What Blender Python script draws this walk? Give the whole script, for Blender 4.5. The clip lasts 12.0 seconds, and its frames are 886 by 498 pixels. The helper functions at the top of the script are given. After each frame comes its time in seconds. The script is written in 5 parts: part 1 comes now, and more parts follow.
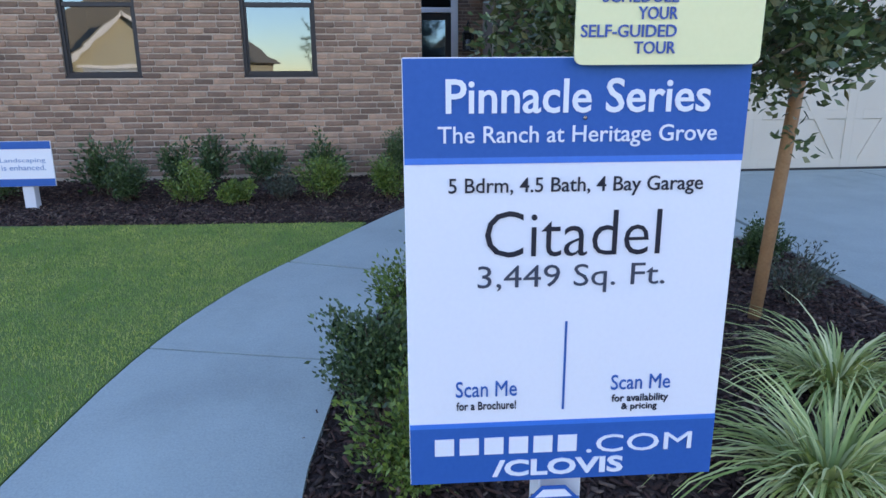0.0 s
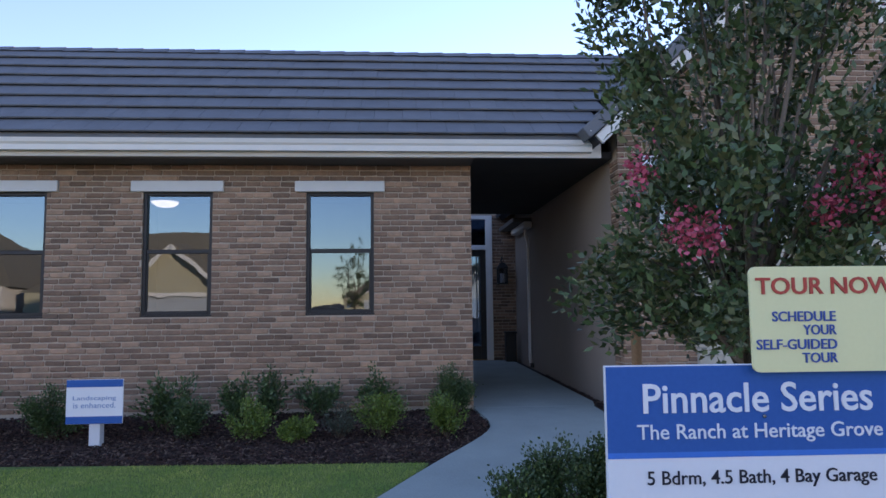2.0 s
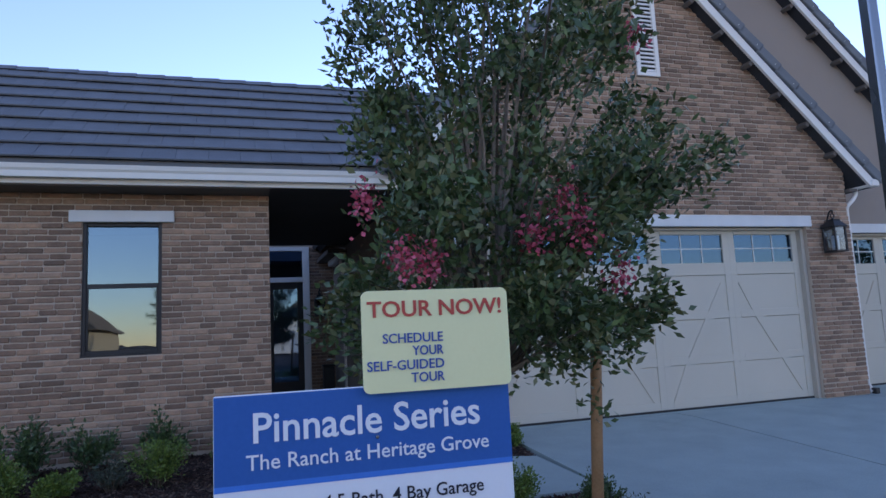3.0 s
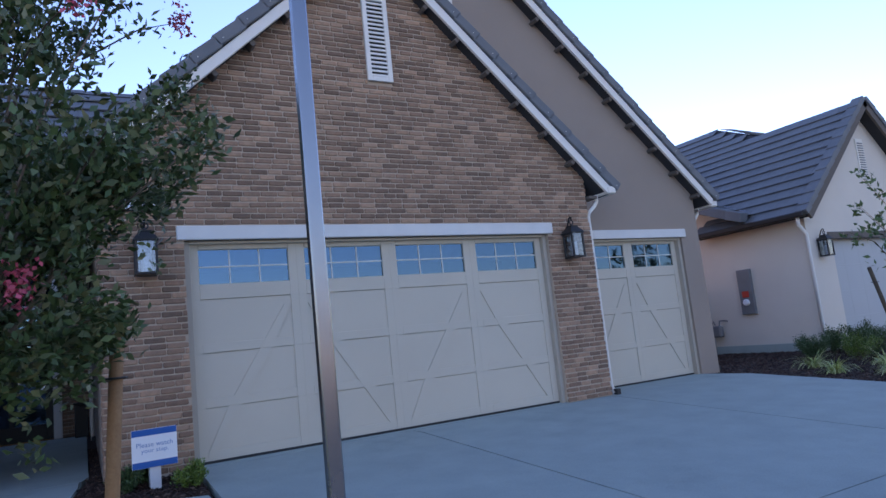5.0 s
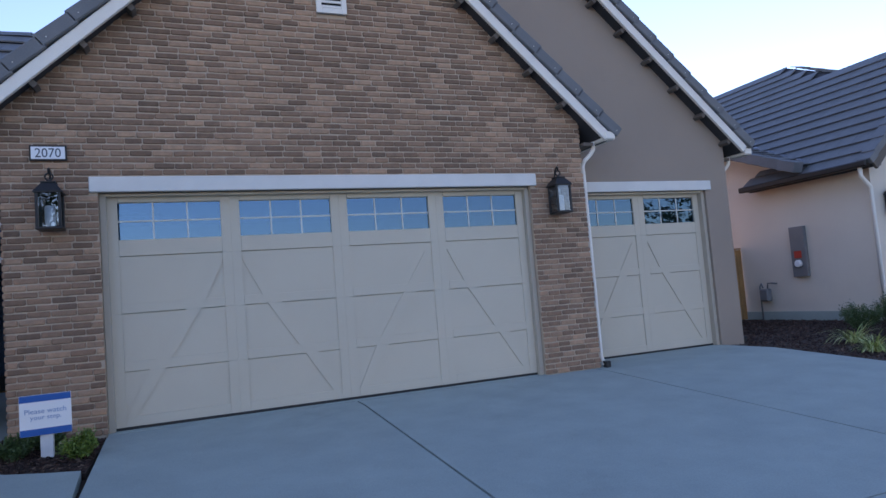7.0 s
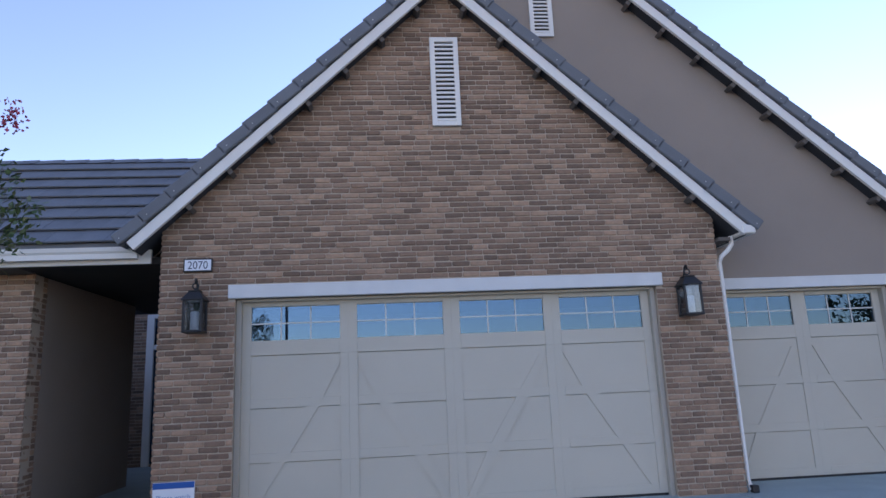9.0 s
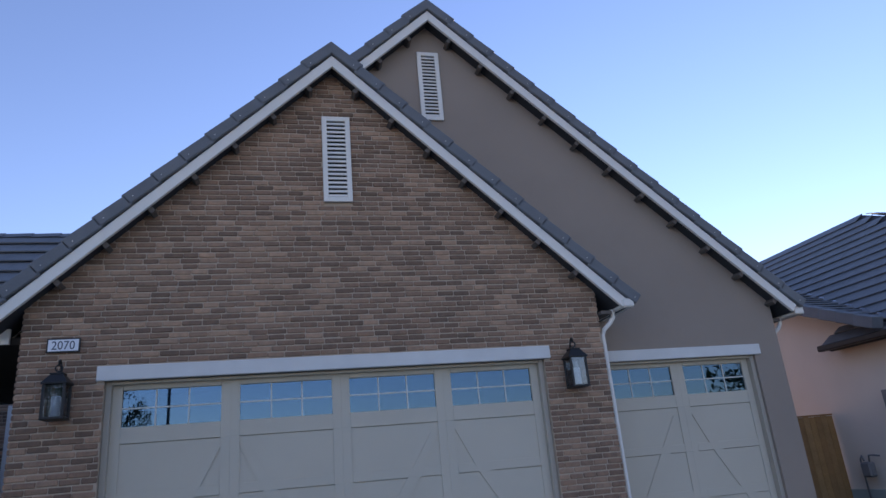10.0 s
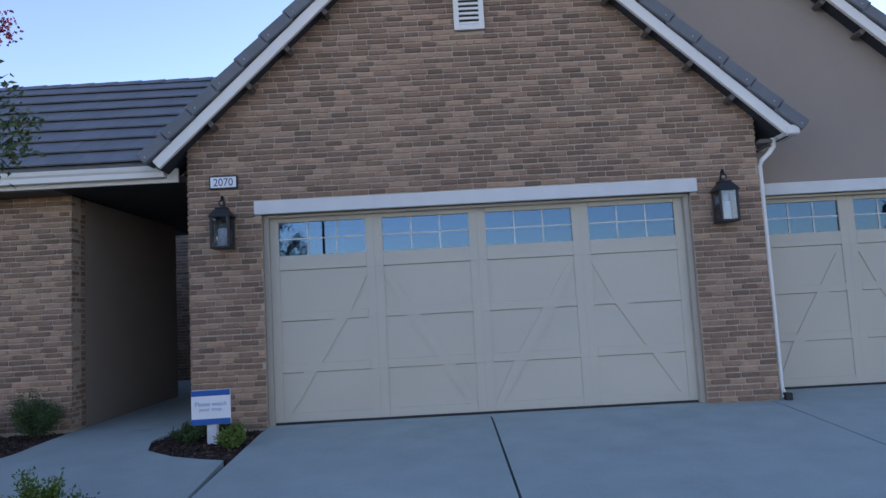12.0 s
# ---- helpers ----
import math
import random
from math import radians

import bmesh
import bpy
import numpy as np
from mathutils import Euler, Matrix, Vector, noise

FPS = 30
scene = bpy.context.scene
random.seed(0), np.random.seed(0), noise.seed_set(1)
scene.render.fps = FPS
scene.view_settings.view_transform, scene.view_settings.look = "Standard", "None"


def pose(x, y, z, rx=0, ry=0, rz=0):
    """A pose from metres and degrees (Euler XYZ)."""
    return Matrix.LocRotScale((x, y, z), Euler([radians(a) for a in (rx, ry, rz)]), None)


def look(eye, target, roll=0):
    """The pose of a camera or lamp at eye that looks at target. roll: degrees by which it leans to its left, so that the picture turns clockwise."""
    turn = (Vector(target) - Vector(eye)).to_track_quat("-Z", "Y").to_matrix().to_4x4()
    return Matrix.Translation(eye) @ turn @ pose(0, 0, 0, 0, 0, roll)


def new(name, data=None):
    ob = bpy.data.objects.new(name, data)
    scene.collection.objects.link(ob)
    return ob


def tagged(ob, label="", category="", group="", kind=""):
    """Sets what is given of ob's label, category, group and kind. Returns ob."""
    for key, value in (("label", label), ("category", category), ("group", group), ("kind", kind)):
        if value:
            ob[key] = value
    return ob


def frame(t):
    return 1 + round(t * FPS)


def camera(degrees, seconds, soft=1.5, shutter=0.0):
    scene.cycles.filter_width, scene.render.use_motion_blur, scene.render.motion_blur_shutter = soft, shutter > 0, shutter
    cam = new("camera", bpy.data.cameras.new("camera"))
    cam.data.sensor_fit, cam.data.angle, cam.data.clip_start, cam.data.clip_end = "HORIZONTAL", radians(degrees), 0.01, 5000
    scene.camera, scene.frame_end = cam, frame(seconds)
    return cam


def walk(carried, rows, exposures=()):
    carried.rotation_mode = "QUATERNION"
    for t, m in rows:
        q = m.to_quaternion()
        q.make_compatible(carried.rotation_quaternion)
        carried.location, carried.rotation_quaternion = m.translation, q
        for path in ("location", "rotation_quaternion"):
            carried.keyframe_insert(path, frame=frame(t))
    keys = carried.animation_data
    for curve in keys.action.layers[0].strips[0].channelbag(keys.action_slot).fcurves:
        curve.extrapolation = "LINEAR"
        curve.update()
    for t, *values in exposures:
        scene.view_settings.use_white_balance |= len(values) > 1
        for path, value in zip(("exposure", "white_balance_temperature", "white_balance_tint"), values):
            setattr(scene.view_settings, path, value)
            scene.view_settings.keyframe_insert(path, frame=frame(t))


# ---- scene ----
cam = camera(67.9, 12.0)
PATH = [
    (0, (-2.968, -7.145, 1.061), (-2.792, -5.216, 0.562), -0.4),
    (0.5, (-3.193, -7.254, 1.079), (-2.909, -5.333, 0.602), -0.1),
    (1, (-3.313, -7.271, 1.097), (-3.001, -5.326, 0.746), -0.2),
    (1.5, (-3.352, -7.29, 1.159), (-3.16, -5.303, 1.052), -0.3),
    (2, (-3.344, -7.297, 1.23), (-3.214, -5.308, 1.393), -0.6),
    (2.5, (-3.216, -7.307, 1.245), (-2.964, -5.342, 1.517), -1.3),
    (3, (-2.888, -7.37, 1.208), (-2.282, -5.48, 1.452), -2.8),
    (3.2, (-2.773, -7.372, 1.198), (-2.081, -5.507, 1.407), -3.2),
    (4.8, (-1.181, -7.566, 1.077), (-0.3, -5.791, 1.351), -5.8),
    (5, (-1.0, -7.563, 1.069), (-0.034, -5.833, 1.339), -6.0),
    (5.5, (-0.498, -7.49, 1.071), (0.61, -5.844, 1.321), -6.0),
    (6, (0.012, -7.552, 1.052), (1.127, -5.912, 1.317), -6.0),
    (6.5, (0.46, -7.511, 1.087), (1.403, -5.759, 1.285), -5.3),
    (7, (0.763, -7.41, 1.108), (1.501, -5.556, 1.249), -4.6),
    (7.2, (0.877, -7.386, 1.098), (1.544, -5.502, 1.186), -4.2),
    (8.8, (1.679, -7.626, 1.339), (1.854, -5.659, 1.657), -2.5),
    (9, (1.749, -7.678, 1.341), (1.92, -5.728, 1.75), -2.5),
    (9.5, (1.879, -7.722, 1.305), (2.101, -5.83, 1.914), -2.6),
    (10, (1.914, -7.681, 1.24), (2.374, -5.84, 1.873), -5.1),
    (10.5, (2.011, -7.585, 1.171), (2.557, -5.705, 1.581), -5.9),
    (11, (1.992, -7.524, 1.176), (2.558, -5.616, 1.37), -5.1),
    (11.5, (1.986, -7.572, 1.26), (2.36, -5.613, 1.415), -4.7),
    (12, (2.028, -7.567, 1.24), (2.043, -5.575, 1.419), -3.1),
]
walk(cam, [(t, look(eye, target, roll)) for t, eye, target, roll in PATH], [(0, 2.6, 7280, 36), (1, 2.76, 7380, 36), (1.5, 2.33, 7228, 36), (2, 1.9, 7124, 40), (3, 1.68, 6680, 40), (5, 1.76, 6656, 41), (5.5, 1.75, 6656, 42), (6, 1.45, 6604, 42), (7, 1.75, 6960, 39), (9, 1.81, 7124, 42), (9.5, 1.55, 7020, 41), (10, 1.25, 6812, 39), (10.5, 1.08, 6760, 39), (11, 1.28, 6656, 37), (11.5, 1.5, 6864, 36), (12, 1.74, 7020, 37)])

# ---- light ----
SUN_EL, SUN_AZ = radians(9.0), radians(40)      # low sun behind the house, to the right of its ridge
world = bpy.data.worlds.new("sky")
scene.world = world
world.use_nodes = True
wn = world.node_tree
sky = wn.nodes.new("ShaderNodeTexSky")
sky.sky_type = "NISHITA"
sky.sun_disc = False
sky.sun_elevation = SUN_EL
sky.sun_rotation = SUN_AZ
sky.air_density, sky.dust_density, sky.ozone_density = 1.0, 0.0, 3.0
wn.links.new(sky.outputs[0], wn.nodes["Background"].inputs[0])
wn.nodes["Background"].inputs[1].default_value = 0.15
sun = new("sun", bpy.data.lights.new("sun", "SUN"))
sun.data.energy, sun.data.angle, sun.data.color = 3.0, radians(0.5), (1.0, 0.82, 0.6)
sun_way = Vector((math.sin(SUN_AZ) * math.cos(SUN_EL), math.cos(SUN_AZ) * math.cos(SUN_EL), math.sin(SUN_EL)))
sun.matrix_world = look(sun_way * 60, (0, 0, 0))
sun.data.use_shadow = True


# ---- materials ----
def surface(name, a, b, scale=3.0, rough=0.7, fine=60.0, bump=0.15, metal=0.0, piece="", tones=(), dirt=0.0, ior=1.45, dist=0.004):
    """Two-scale mottled paint or mineral. piece: 'object' or 'island' picks a tone for each piece."""
    m = bpy.data.materials.new(name)
    m.use_nodes = True
    t = m.node_tree
    n, l = t.nodes, t.links
    p = n["Principled BSDF"]
    g = n.new("ShaderNodeNewGeometry")
    big, small = n.new("ShaderNodeTexNoise"), n.new("ShaderNodeTexNoise")
    big.inputs["Scale"].default_value, big.inputs["Detail"].default_value = scale, 5
    small.inputs["Scale"].default_value, small.inputs["Detail"].default_value = fine, 4
    for x in (big, small):
        l.new(g.outputs["Position"], x.inputs["Vector"])
    add = n.new("ShaderNodeMath")
    add.operation = "MULTIPLY_ADD"
    l.new(small.outputs[0], add.inputs[0])
    add.inputs[1].default_value = 0.5
    half = n.new("ShaderNodeMath")
    half.operation = "MULTIPLY"
    half.inputs[1].default_value = 0.5
    l.new(big.outputs[0], half.inputs[0])
    l.new(half.outputs[0], add.inputs[2])
    stretch = n.new("ShaderNodeMapRange")
    stretch.inputs[1].default_value, stretch.inputs[2].default_value = 0.32, 0.68
    l.new(add.outputs[0], stretch.inputs[0])
    mix = n.new("ShaderNodeMix")
    mix.data_type = "RGBA"
    l.new(stretch.outputs[0], mix.inputs["Factor"])
    mix.inputs["A"].default_value, mix.inputs["B"].default_value = (*a, 1), (*b, 1)
    out = mix.outputs["Result"]
    if piece:
        src = n.new("ShaderNodeObjectInfo").outputs["Random"] if piece == "object" else g.outputs["Random Per Island"]
        ramp = n.new("ShaderNodeValToRGB")
        while len(ramp.color_ramp.elements) < len(tones):
            ramp.color_ramp.elements.new(0.5)
        for i, c in enumerate(tones):
            ramp.color_ramp.elements[i].position = i / max(1, len(tones) - 1)
            ramp.color_ramp.elements[i].color = (*c, 1)
        l.new(src, ramp.inputs[0])
        mul = n.new("ShaderNodeMix")
        mul.data_type, mul.blend_type = "RGBA", "MULTIPLY"
        mul.inputs["Factor"].default_value = 1
        l.new(ramp.outputs[0], mul.inputs["A"])
        l.new(out, mul.inputs["B"])
        out = mul.outputs["Result"]
    if dirt:
        d = n.new("ShaderNodeTexNoise")
        d.inputs["Scale"].default_value, d.inputs["Detail"].default_value, d.inputs["Roughness"].default_value = 0.7, 8, 0.7
        l.new(g.outputs["Position"], d.inputs["Vector"])
        r = n.new("ShaderNodeMapRange")
        r.inputs[1].default_value, r.inputs[2].default_value, r.inputs[4].default_value = 0.55, 0.75, dirt
        l.new(d.outputs[0], r.inputs[0])
        stain = n.new("ShaderNodeMix")
        stain.data_type = "RGBA"
        l.new(r.outputs[0], stain.inputs["Factor"])
        l.new(out, stain.inputs["A"])
        stain.inputs["B"].default_value = (*[0.55 * v for v in a], 1)
        out = stain.outputs["Result"]
    l.new(out, p.inputs["Base Color"])
    rr = n.new("ShaderNodeMapRange")
    rr.inputs[3].default_value, rr.inputs[4].default_value = max(0.02, rough - 0.08), min(1, rough + 0.08)
    l.new(small.outputs[0], rr.inputs[0])
    l.new(rr.outputs[0], p.inputs["Roughness"])
    p.inputs["Metallic"].default_value = metal
    p.inputs["IOR"].default_value = ior
    if bump:
        bp = n.new("ShaderNodeBump")
        bp.inputs["Strength"].default_value, bp.inputs["Distance"].default_value = bump, dist
        l.new(small.outputs[0], bp.inputs["Height"])
        l.new(bp.outputs[0], p.inputs["Normal"])
    return m


def plain(name, c, rough=0.5, metal=0.0):
    v = tuple(0.9 * x for x in c)
    return surface(name, c, v, 8, rough, 120, 0.03, metal)


def glass(name, tint, mirror, wave=0.02, coat=(0.95, 0.95, 1.0)):
    """Coated glazing: part mirror, part see-through."""
    m = bpy.data.materials.new(name)
    m.use_nodes = True
    t = m.node_tree
    n, l = t.nodes, t.links
    n.remove(n["Principled BSDF"])
    gl, tr, mx = n.new("ShaderNodeBsdfGlossy"), n.new("ShaderNodeBsdfTransparent"), n.new("ShaderNodeMixShader")
    gl.inputs["Roughness"].default_value = 0.01
    gl.inputs["Color"].default_value = (*coat, 1)
    tr.inputs["Color"].default_value = (*tint, 1)
    mx.inputs[0].default_value = mirror
    no, bp, g = n.new("ShaderNodeTexNoise"), n.new("ShaderNodeBump"), n.new("ShaderNodeNewGeometry")
    no.inputs["Scale"].default_value = 2.2
    l.new(g.outputs["Position"], no.inputs["Vector"])
    bp.inputs["Strength"].default_value, bp.inputs["Distance"].default_value = 0.25, wave
    l.new(no.outputs[0], bp.inputs["Height"])
    l.new(bp.outputs[0], gl.inputs["Normal"])
    l.new(tr.outputs[0], mx.inputs[1])
    l.new(gl.outputs[0], mx.inputs[2])
    l.new(mx.outputs[0], n["Material Output"].inputs[0])
    return m


def leafy(name, tones, rough=0.45, light=0.25):
    m = surface(name, (1.15, 1.1, 1.05), (0.65, 0.7, 0.65), 1.6, rough, 25, 0.0, 0, "island", tones)
    p = m.node_tree.nodes["Principled BSDF"]
    p.inputs["Transmission Weight"].default_value = 0.0
    p.inputs["Subsurface Weight"].default_value = 0.0
    return m


BRICK_TONES = ((0.196, 0.121, 0.081), (0.258, 0.154, 0.101), (0.314, 0.187, 0.122), (0.422, 0.259, 0.168), (0.515, 0.314, 0.2), (0.218, 0.131, 0.088), (0.366, 0.218, 0.141), (0.278, 0.167, 0.109))
M_BRICK = surface("tumbled_brick", (1.15, 1.08, 1.04), (0.66, 0.68, 0.7), 14, 0.88, 110, 0.6, 0, "object", BRICK_TONES, dist=0.006)
M_BRICK_ISLE = surface("tumbled_brick_run", (1.15, 1.08, 1.04), (0.66, 0.68, 0.7), 14, 0.88, 110, 0.6, 0, "island", BRICK_TONES, dist=0.006)
M_MORTAR = surface("mortar", (0.54, 0.41, 0.3), (0.42, 0.315, 0.235), 4, 0.95, 160, 0.5)
M_STUCCO = surface("taupe_stucco", (0.345, 0.268, 0.213), (0.305, 0.236, 0.187), 1.2, 0.95, 220, 0.5, dirt=0.15, dist=0.003)
M_STUCCO_N = surface("cream_stucco", (0.72, 0.63, 0.53), (0.65, 0.57, 0.48), 1.2, 0.95, 220, 0.5, dirt=0.1, dist=0.003)
M_TILE = surface("slate_roof_tile", (1.1, 1.1, 1.1), (0.8, 0.8, 0.8), 4, 0.62, 90, 0.3, 0, "object", ((0.142, 0.147, 0.154), (0.16, 0.165, 0.172), (0.15, 0.155, 0.162)))
M_TILE_ISLE = surface("slate_roof_tile_run", (1.1, 1.1, 1.1), (0.8, 0.8, 0.8), 4, 0.62, 90, 0.3, 0, "island", ((0.142, 0.147, 0.154), (0.16, 0.165, 0.172), (0.15, 0.155, 0.162)))
M_UNDER = surface("roof_underlay", (0.05, 0.05, 0.055), (0.04, 0.04, 0.045), 3, 0.9, 60, 0.1)
M_TRIM = surface("off_white_trim", (0.83, 0.77, 0.69), (0.75, 0.69, 0.61), 3, 0.6, 140, 0.12, dirt=0.1)
M_SOFFIT = surface("brown_eave_wood", (0.15, 0.12, 0.1), (0.11, 0.09, 0.075), 3, 0.8, 80, 0.2)
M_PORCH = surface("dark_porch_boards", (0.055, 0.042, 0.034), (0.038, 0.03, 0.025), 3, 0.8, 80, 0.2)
M_LINTEL = surface("cast_stone_lintel", (0.73, 0.7, 0.65), (0.63, 0.605, 0.565), 4, 0.8, 140, 0.2, dirt=0.15)
M_DOOR = surface("sand_door_paint", (0.572, 0.501, 0.395), (0.527, 0.463, 0.364), 1.5, 0.55, 180, 0.12, dirt=0.08)
M_DOOR_N = surface("pale_door_paint", (0.44, 0.45, 0.45), (0.415, 0.425, 0.425), 1.5, 0.55, 180, 0.12)
# door paint darkened: the shade of the door reveal is put into this colour
M_JAMB = surface("shaded_jamb_paint", (0.43, 0.37, 0.295), (0.39, 0.335, 0.265), 1.5, 0.6, 180, 0.12, dirt=0.1)
M_BRONZE = surface("bronze_window_frame", (0.022, 0.019, 0.017), (0.016, 0.014, 0.013), 6, 0.45, 160, 0.08)
M_BLACK = surface("black_iron", (0.016, 0.016, 0.017), (0.025, 0.024, 0.023), 12, 0.45, 180, 0.15)
M_GLASS = glass("coated_window_glass", (0.26, 0.29, 0.32), 0.15, 0.004, (0.62, 0.86, 1.0))
M_GLASS_G = glass("garage_pane_glass", (0.3, 0.4, 0.5), 0.14, 0.001, (0.4, 0.7, 1.0))
M_CLEAR = glass("lantern_glass", (0.72, 0.76, 0.78), 0.1, 0.004)
M_GRILLE = surface("pane_grille", (0.66, 0.64, 0.58), (0.6, 0.58, 0.52), 4, 0.5, 140, 0.05)
M_CONC = surface("broom_concrete", (0.372, 0.436, 0.397), (0.278, 0.327, 0.302), 2.3, 0.88, 95, 0.5, dirt=0.45, dist=0.003)
M_ROAD = surface("asphalt", (0.055, 0.055, 0.056), (0.04, 0.04, 0.041), 2, 0.9, 120, 0.5, dirt=0.2)
M_SOIL = surface("dark_soil", (0.069, 0.0399, 0.0288), (0.0368, 0.0228, 0.0171), 6, 0.95, 70, 0.8, dist=0.01)
M_CHIP = surface("bark_chip", (1.1, 1.05, 1.0), (0.6, 0.6, 0.6), 9, 0.9, 140, 0.5, 0, "island", ((0.022, 0.011, 0.008), (0.06, 0.025, 0.018), (0.1, 0.046, 0.032), (0.04, 0.019, 0.014), (0.22, 0.14, 0.1), (0.028, 0.014, 0.01), (0.05, 0.022, 0.016), (0.03, 0.015, 0.011)))
M_TURF = surface("turf_base", (0.07, 0.14, 0.025), (0.16, 0.21, 0.055), 2.2, 0.95, 60, 0.6, dist=0.01)
M_BLADE = surface("grass_blade", (1.75, 1.38, 1.25), (0.45, 0.76, 0.55), 1.1, 0.6, 5, 0.0, 0, "island", ((0.19, 0.31, 0.045), (0.3, 0.4, 0.07), (0.22, 0.34, 0.05), (0.45, 0.45, 0.17), (0.3, 0.4, 0.09), (0.15, 0.26, 0.04)))
M_LEAF_D = leafy("dark_leaf", ((0.0345, 0.069, 0.0253), (0.0633, 0.115, 0.0391), (0.0483, 0.092, 0.0345), (0.0978, 0.161, 0.0517)))
M_LEAF_Y = leafy("young_leaf", ((0.085, 0.15, 0.03), (0.17, 0.25, 0.045), (0.12, 0.2, 0.036), (0.05, 0.1, 0.026)))
M_LEAF_G = leafy("grey_leaf", ((0.06, 0.08, 0.055), (0.09, 0.11, 0.08), (0.045, 0.065, 0.04)))
M_LEAF_T = leafy("crape_myrtle_leaf", ((0.042, 0.08, 0.032), (0.072, 0.125, 0.046), (0.115, 0.175, 0.06), (0.058, 0.105, 0.042), (0.19, 0.18, 0.075), (0.05, 0.09, 0.036)), 0.38)
M_LEAF_L = leafy("light_leaf", ((0.06, 0.11, 0.035), (0.1, 0.16, 0.05), (0.08, 0.13, 0.04)))
M_STRAP = leafy("striped_strap_leaf", ((0.3, 0.38, 0.1), (0.62, 0.64, 0.27), (0.16, 0.27, 0.06), (0.74, 0.72, 0.38), (0.42, 0.48, 0.15), (0.22, 0.32, 0.08)), 0.5)
M_BLOOM = leafy("pink_blossom", ((0.55, 0.06, 0.1), (0.68, 0.13, 0.2), (0.4, 0.035, 0.07)), 0.6)
M_BARK = surface("smooth_bark", (0.3, 0.22, 0.16), (0.2, 0.15, 0.115), 9, 0.85, 60, 0.5, dirt=0.4)
M_TWIG = surface("brown_twig", (0.1, 0.07, 0.045), (0.06, 0.045, 0.03), 12, 0.9, 90, 0.4)
M_STAKE = surface("treated_stake", (0.36, 0.19, 0.085), (0.25, 0.125, 0.055), 7, 0.8, 70, 0.4)
M_FENCE = surface("cedar_board", (1.05, 1.0, 0.95), (0.72, 0.7, 0.68), 5, 0.8, 50, 0.4, 0, "object", ((0.4, 0.22, 0.085), (0.33, 0.175, 0.07), (0.45, 0.26, 0.11)))
M_STEEL = surface("brushed_steel", (0.26, 0.27, 0.285), (0.23, 0.235, 0.25), 0.6, 0.26, 4, 0.0, 0.9)
M_WHITE = surface("white_sign_face", (0.80, 0.80, 0.81), (0.77, 0.77, 0.78), 2, 0.35, 120, 0.02)
M_BLUE = surface("royal_blue_print", (0.002, 0.105, 0.37), (0.002, 0.095, 0.335), 2, 0.6, 120, 0.02)
M_SKYBLUE = plain("light_blue_print", (0.02, 0.19, 0.62), 0.35)
M_INK = plain("near_black_ink", (0.012, 0.014, 0.025), 0.4)
M_GREYINK = plain("slate_ink", (0.05, 0.06, 0.085), 0.4)
M_PALEINK = plain("faded_blue_print", (0.2, 0.32, 0.52), 0.5)
M_YELLOW = surface("pale_yellow_sign_face", (0.84, 0.79, 0.42), (0.81, 0.76, 0.39), 2, 0.4, 120, 0.02)
M_RED = plain("red_print", (0.55, 0.055, 0.035), 0.4)
M_NAVY = plain("blue_print", (0.012, 0.08, 0.34), 0.4)
M_POST = surface("white_vinyl_post", (0.68, 0.68, 0.68), (0.6, 0.6, 0.61), 4, 0.5, 100, 0.05)
M_GREY = surface("grey_utility_paint", (0.2, 0.2, 0.2), (0.16, 0.16, 0.165), 5, 0.5, 120, 0.1)
M_ROOM = surface("room_paint", (0.6, 0.58, 0.54), (0.55, 0.53, 0.5), 2, 0.9, 90, 0.05)
M_TAN = surface("tan_render", (0.5, 0.43, 0.28), (0.44, 0.38, 0.25), 1.5, 0.9, 120, 0.3)
M_ROOF_T = surface("tan_roof_tile", (0.25, 0.2, 0.13), (0.18, 0.145, 0.1), 2, 0.85, 40, 0.3)
M_GLOW = bpy.data.materials.new("lit_lamp_bowl")
M_GLOW.use_nodes = True
M_GLOW.node_tree.nodes["Principled BSDF"].inputs["Emission Color"].default_value = (1, 0.86, 0.62, 1)
M_GLOW.node_tree.nodes["Principled BSDF"].inputs["Emission Strength"].default_value = 3.5


# ---- builders ----
def link(name, me, material, parent=None, label=""):
    if material and not me.materials:
        me.materials.append(material)
    ob = new(name, me)
    if parent:
        ob.parent = parent
    if label:
        ob["label"] = label
    return ob


def part(name, bm, material, parent=None, label=""):
    me = bpy.data.meshes.new(name)
    bm.to_mesh(me)
    bm.free()
    return link(name, me, material, parent, label)


def thing(name, at, label, category, group="", turn=0.0):
    ob = new(name)
    ob.empty_display_size = 0.1
    ob.matrix_world = pose(*at, 0, 0, turn)
    return tagged(ob, label, category, group)


def structure(ob, label, category):
    return tagged(ob, label, category, kind="structure")


def cuboid(bm, x0, x1, y0, y1, z0, z1, bevel=0.0, m=None):
    r = bmesh.ops.create_cube(bm, size=1.0)["verts"]
    bmesh.ops.scale(bm, vec=(x1 - x0, y1 - y0, z1 - z0), verts=r)
    bmesh.ops.translate(bm, vec=((x0 + x1) / 2, (y0 + y1) / 2, (z0 + z1) / 2), verts=r)
    if bevel:
        e = list({k for v in r for k in v.link_edges})
        b = bmesh.ops.bevel(bm, geom=e, offset=bevel, segments=1, affect="EDGES")
        r = list({v for f in b["faces"] for v in f.verts} | {v for v in r if v.is_valid})
    if m is not None:
        bmesh.ops.transform(bm, matrix=m, verts=r)
    return r


def box(*a, bevel=0.0, m=None):
    bm = bmesh.new()
    cuboid(bm, *a, bevel=bevel, m=m)
    return bm


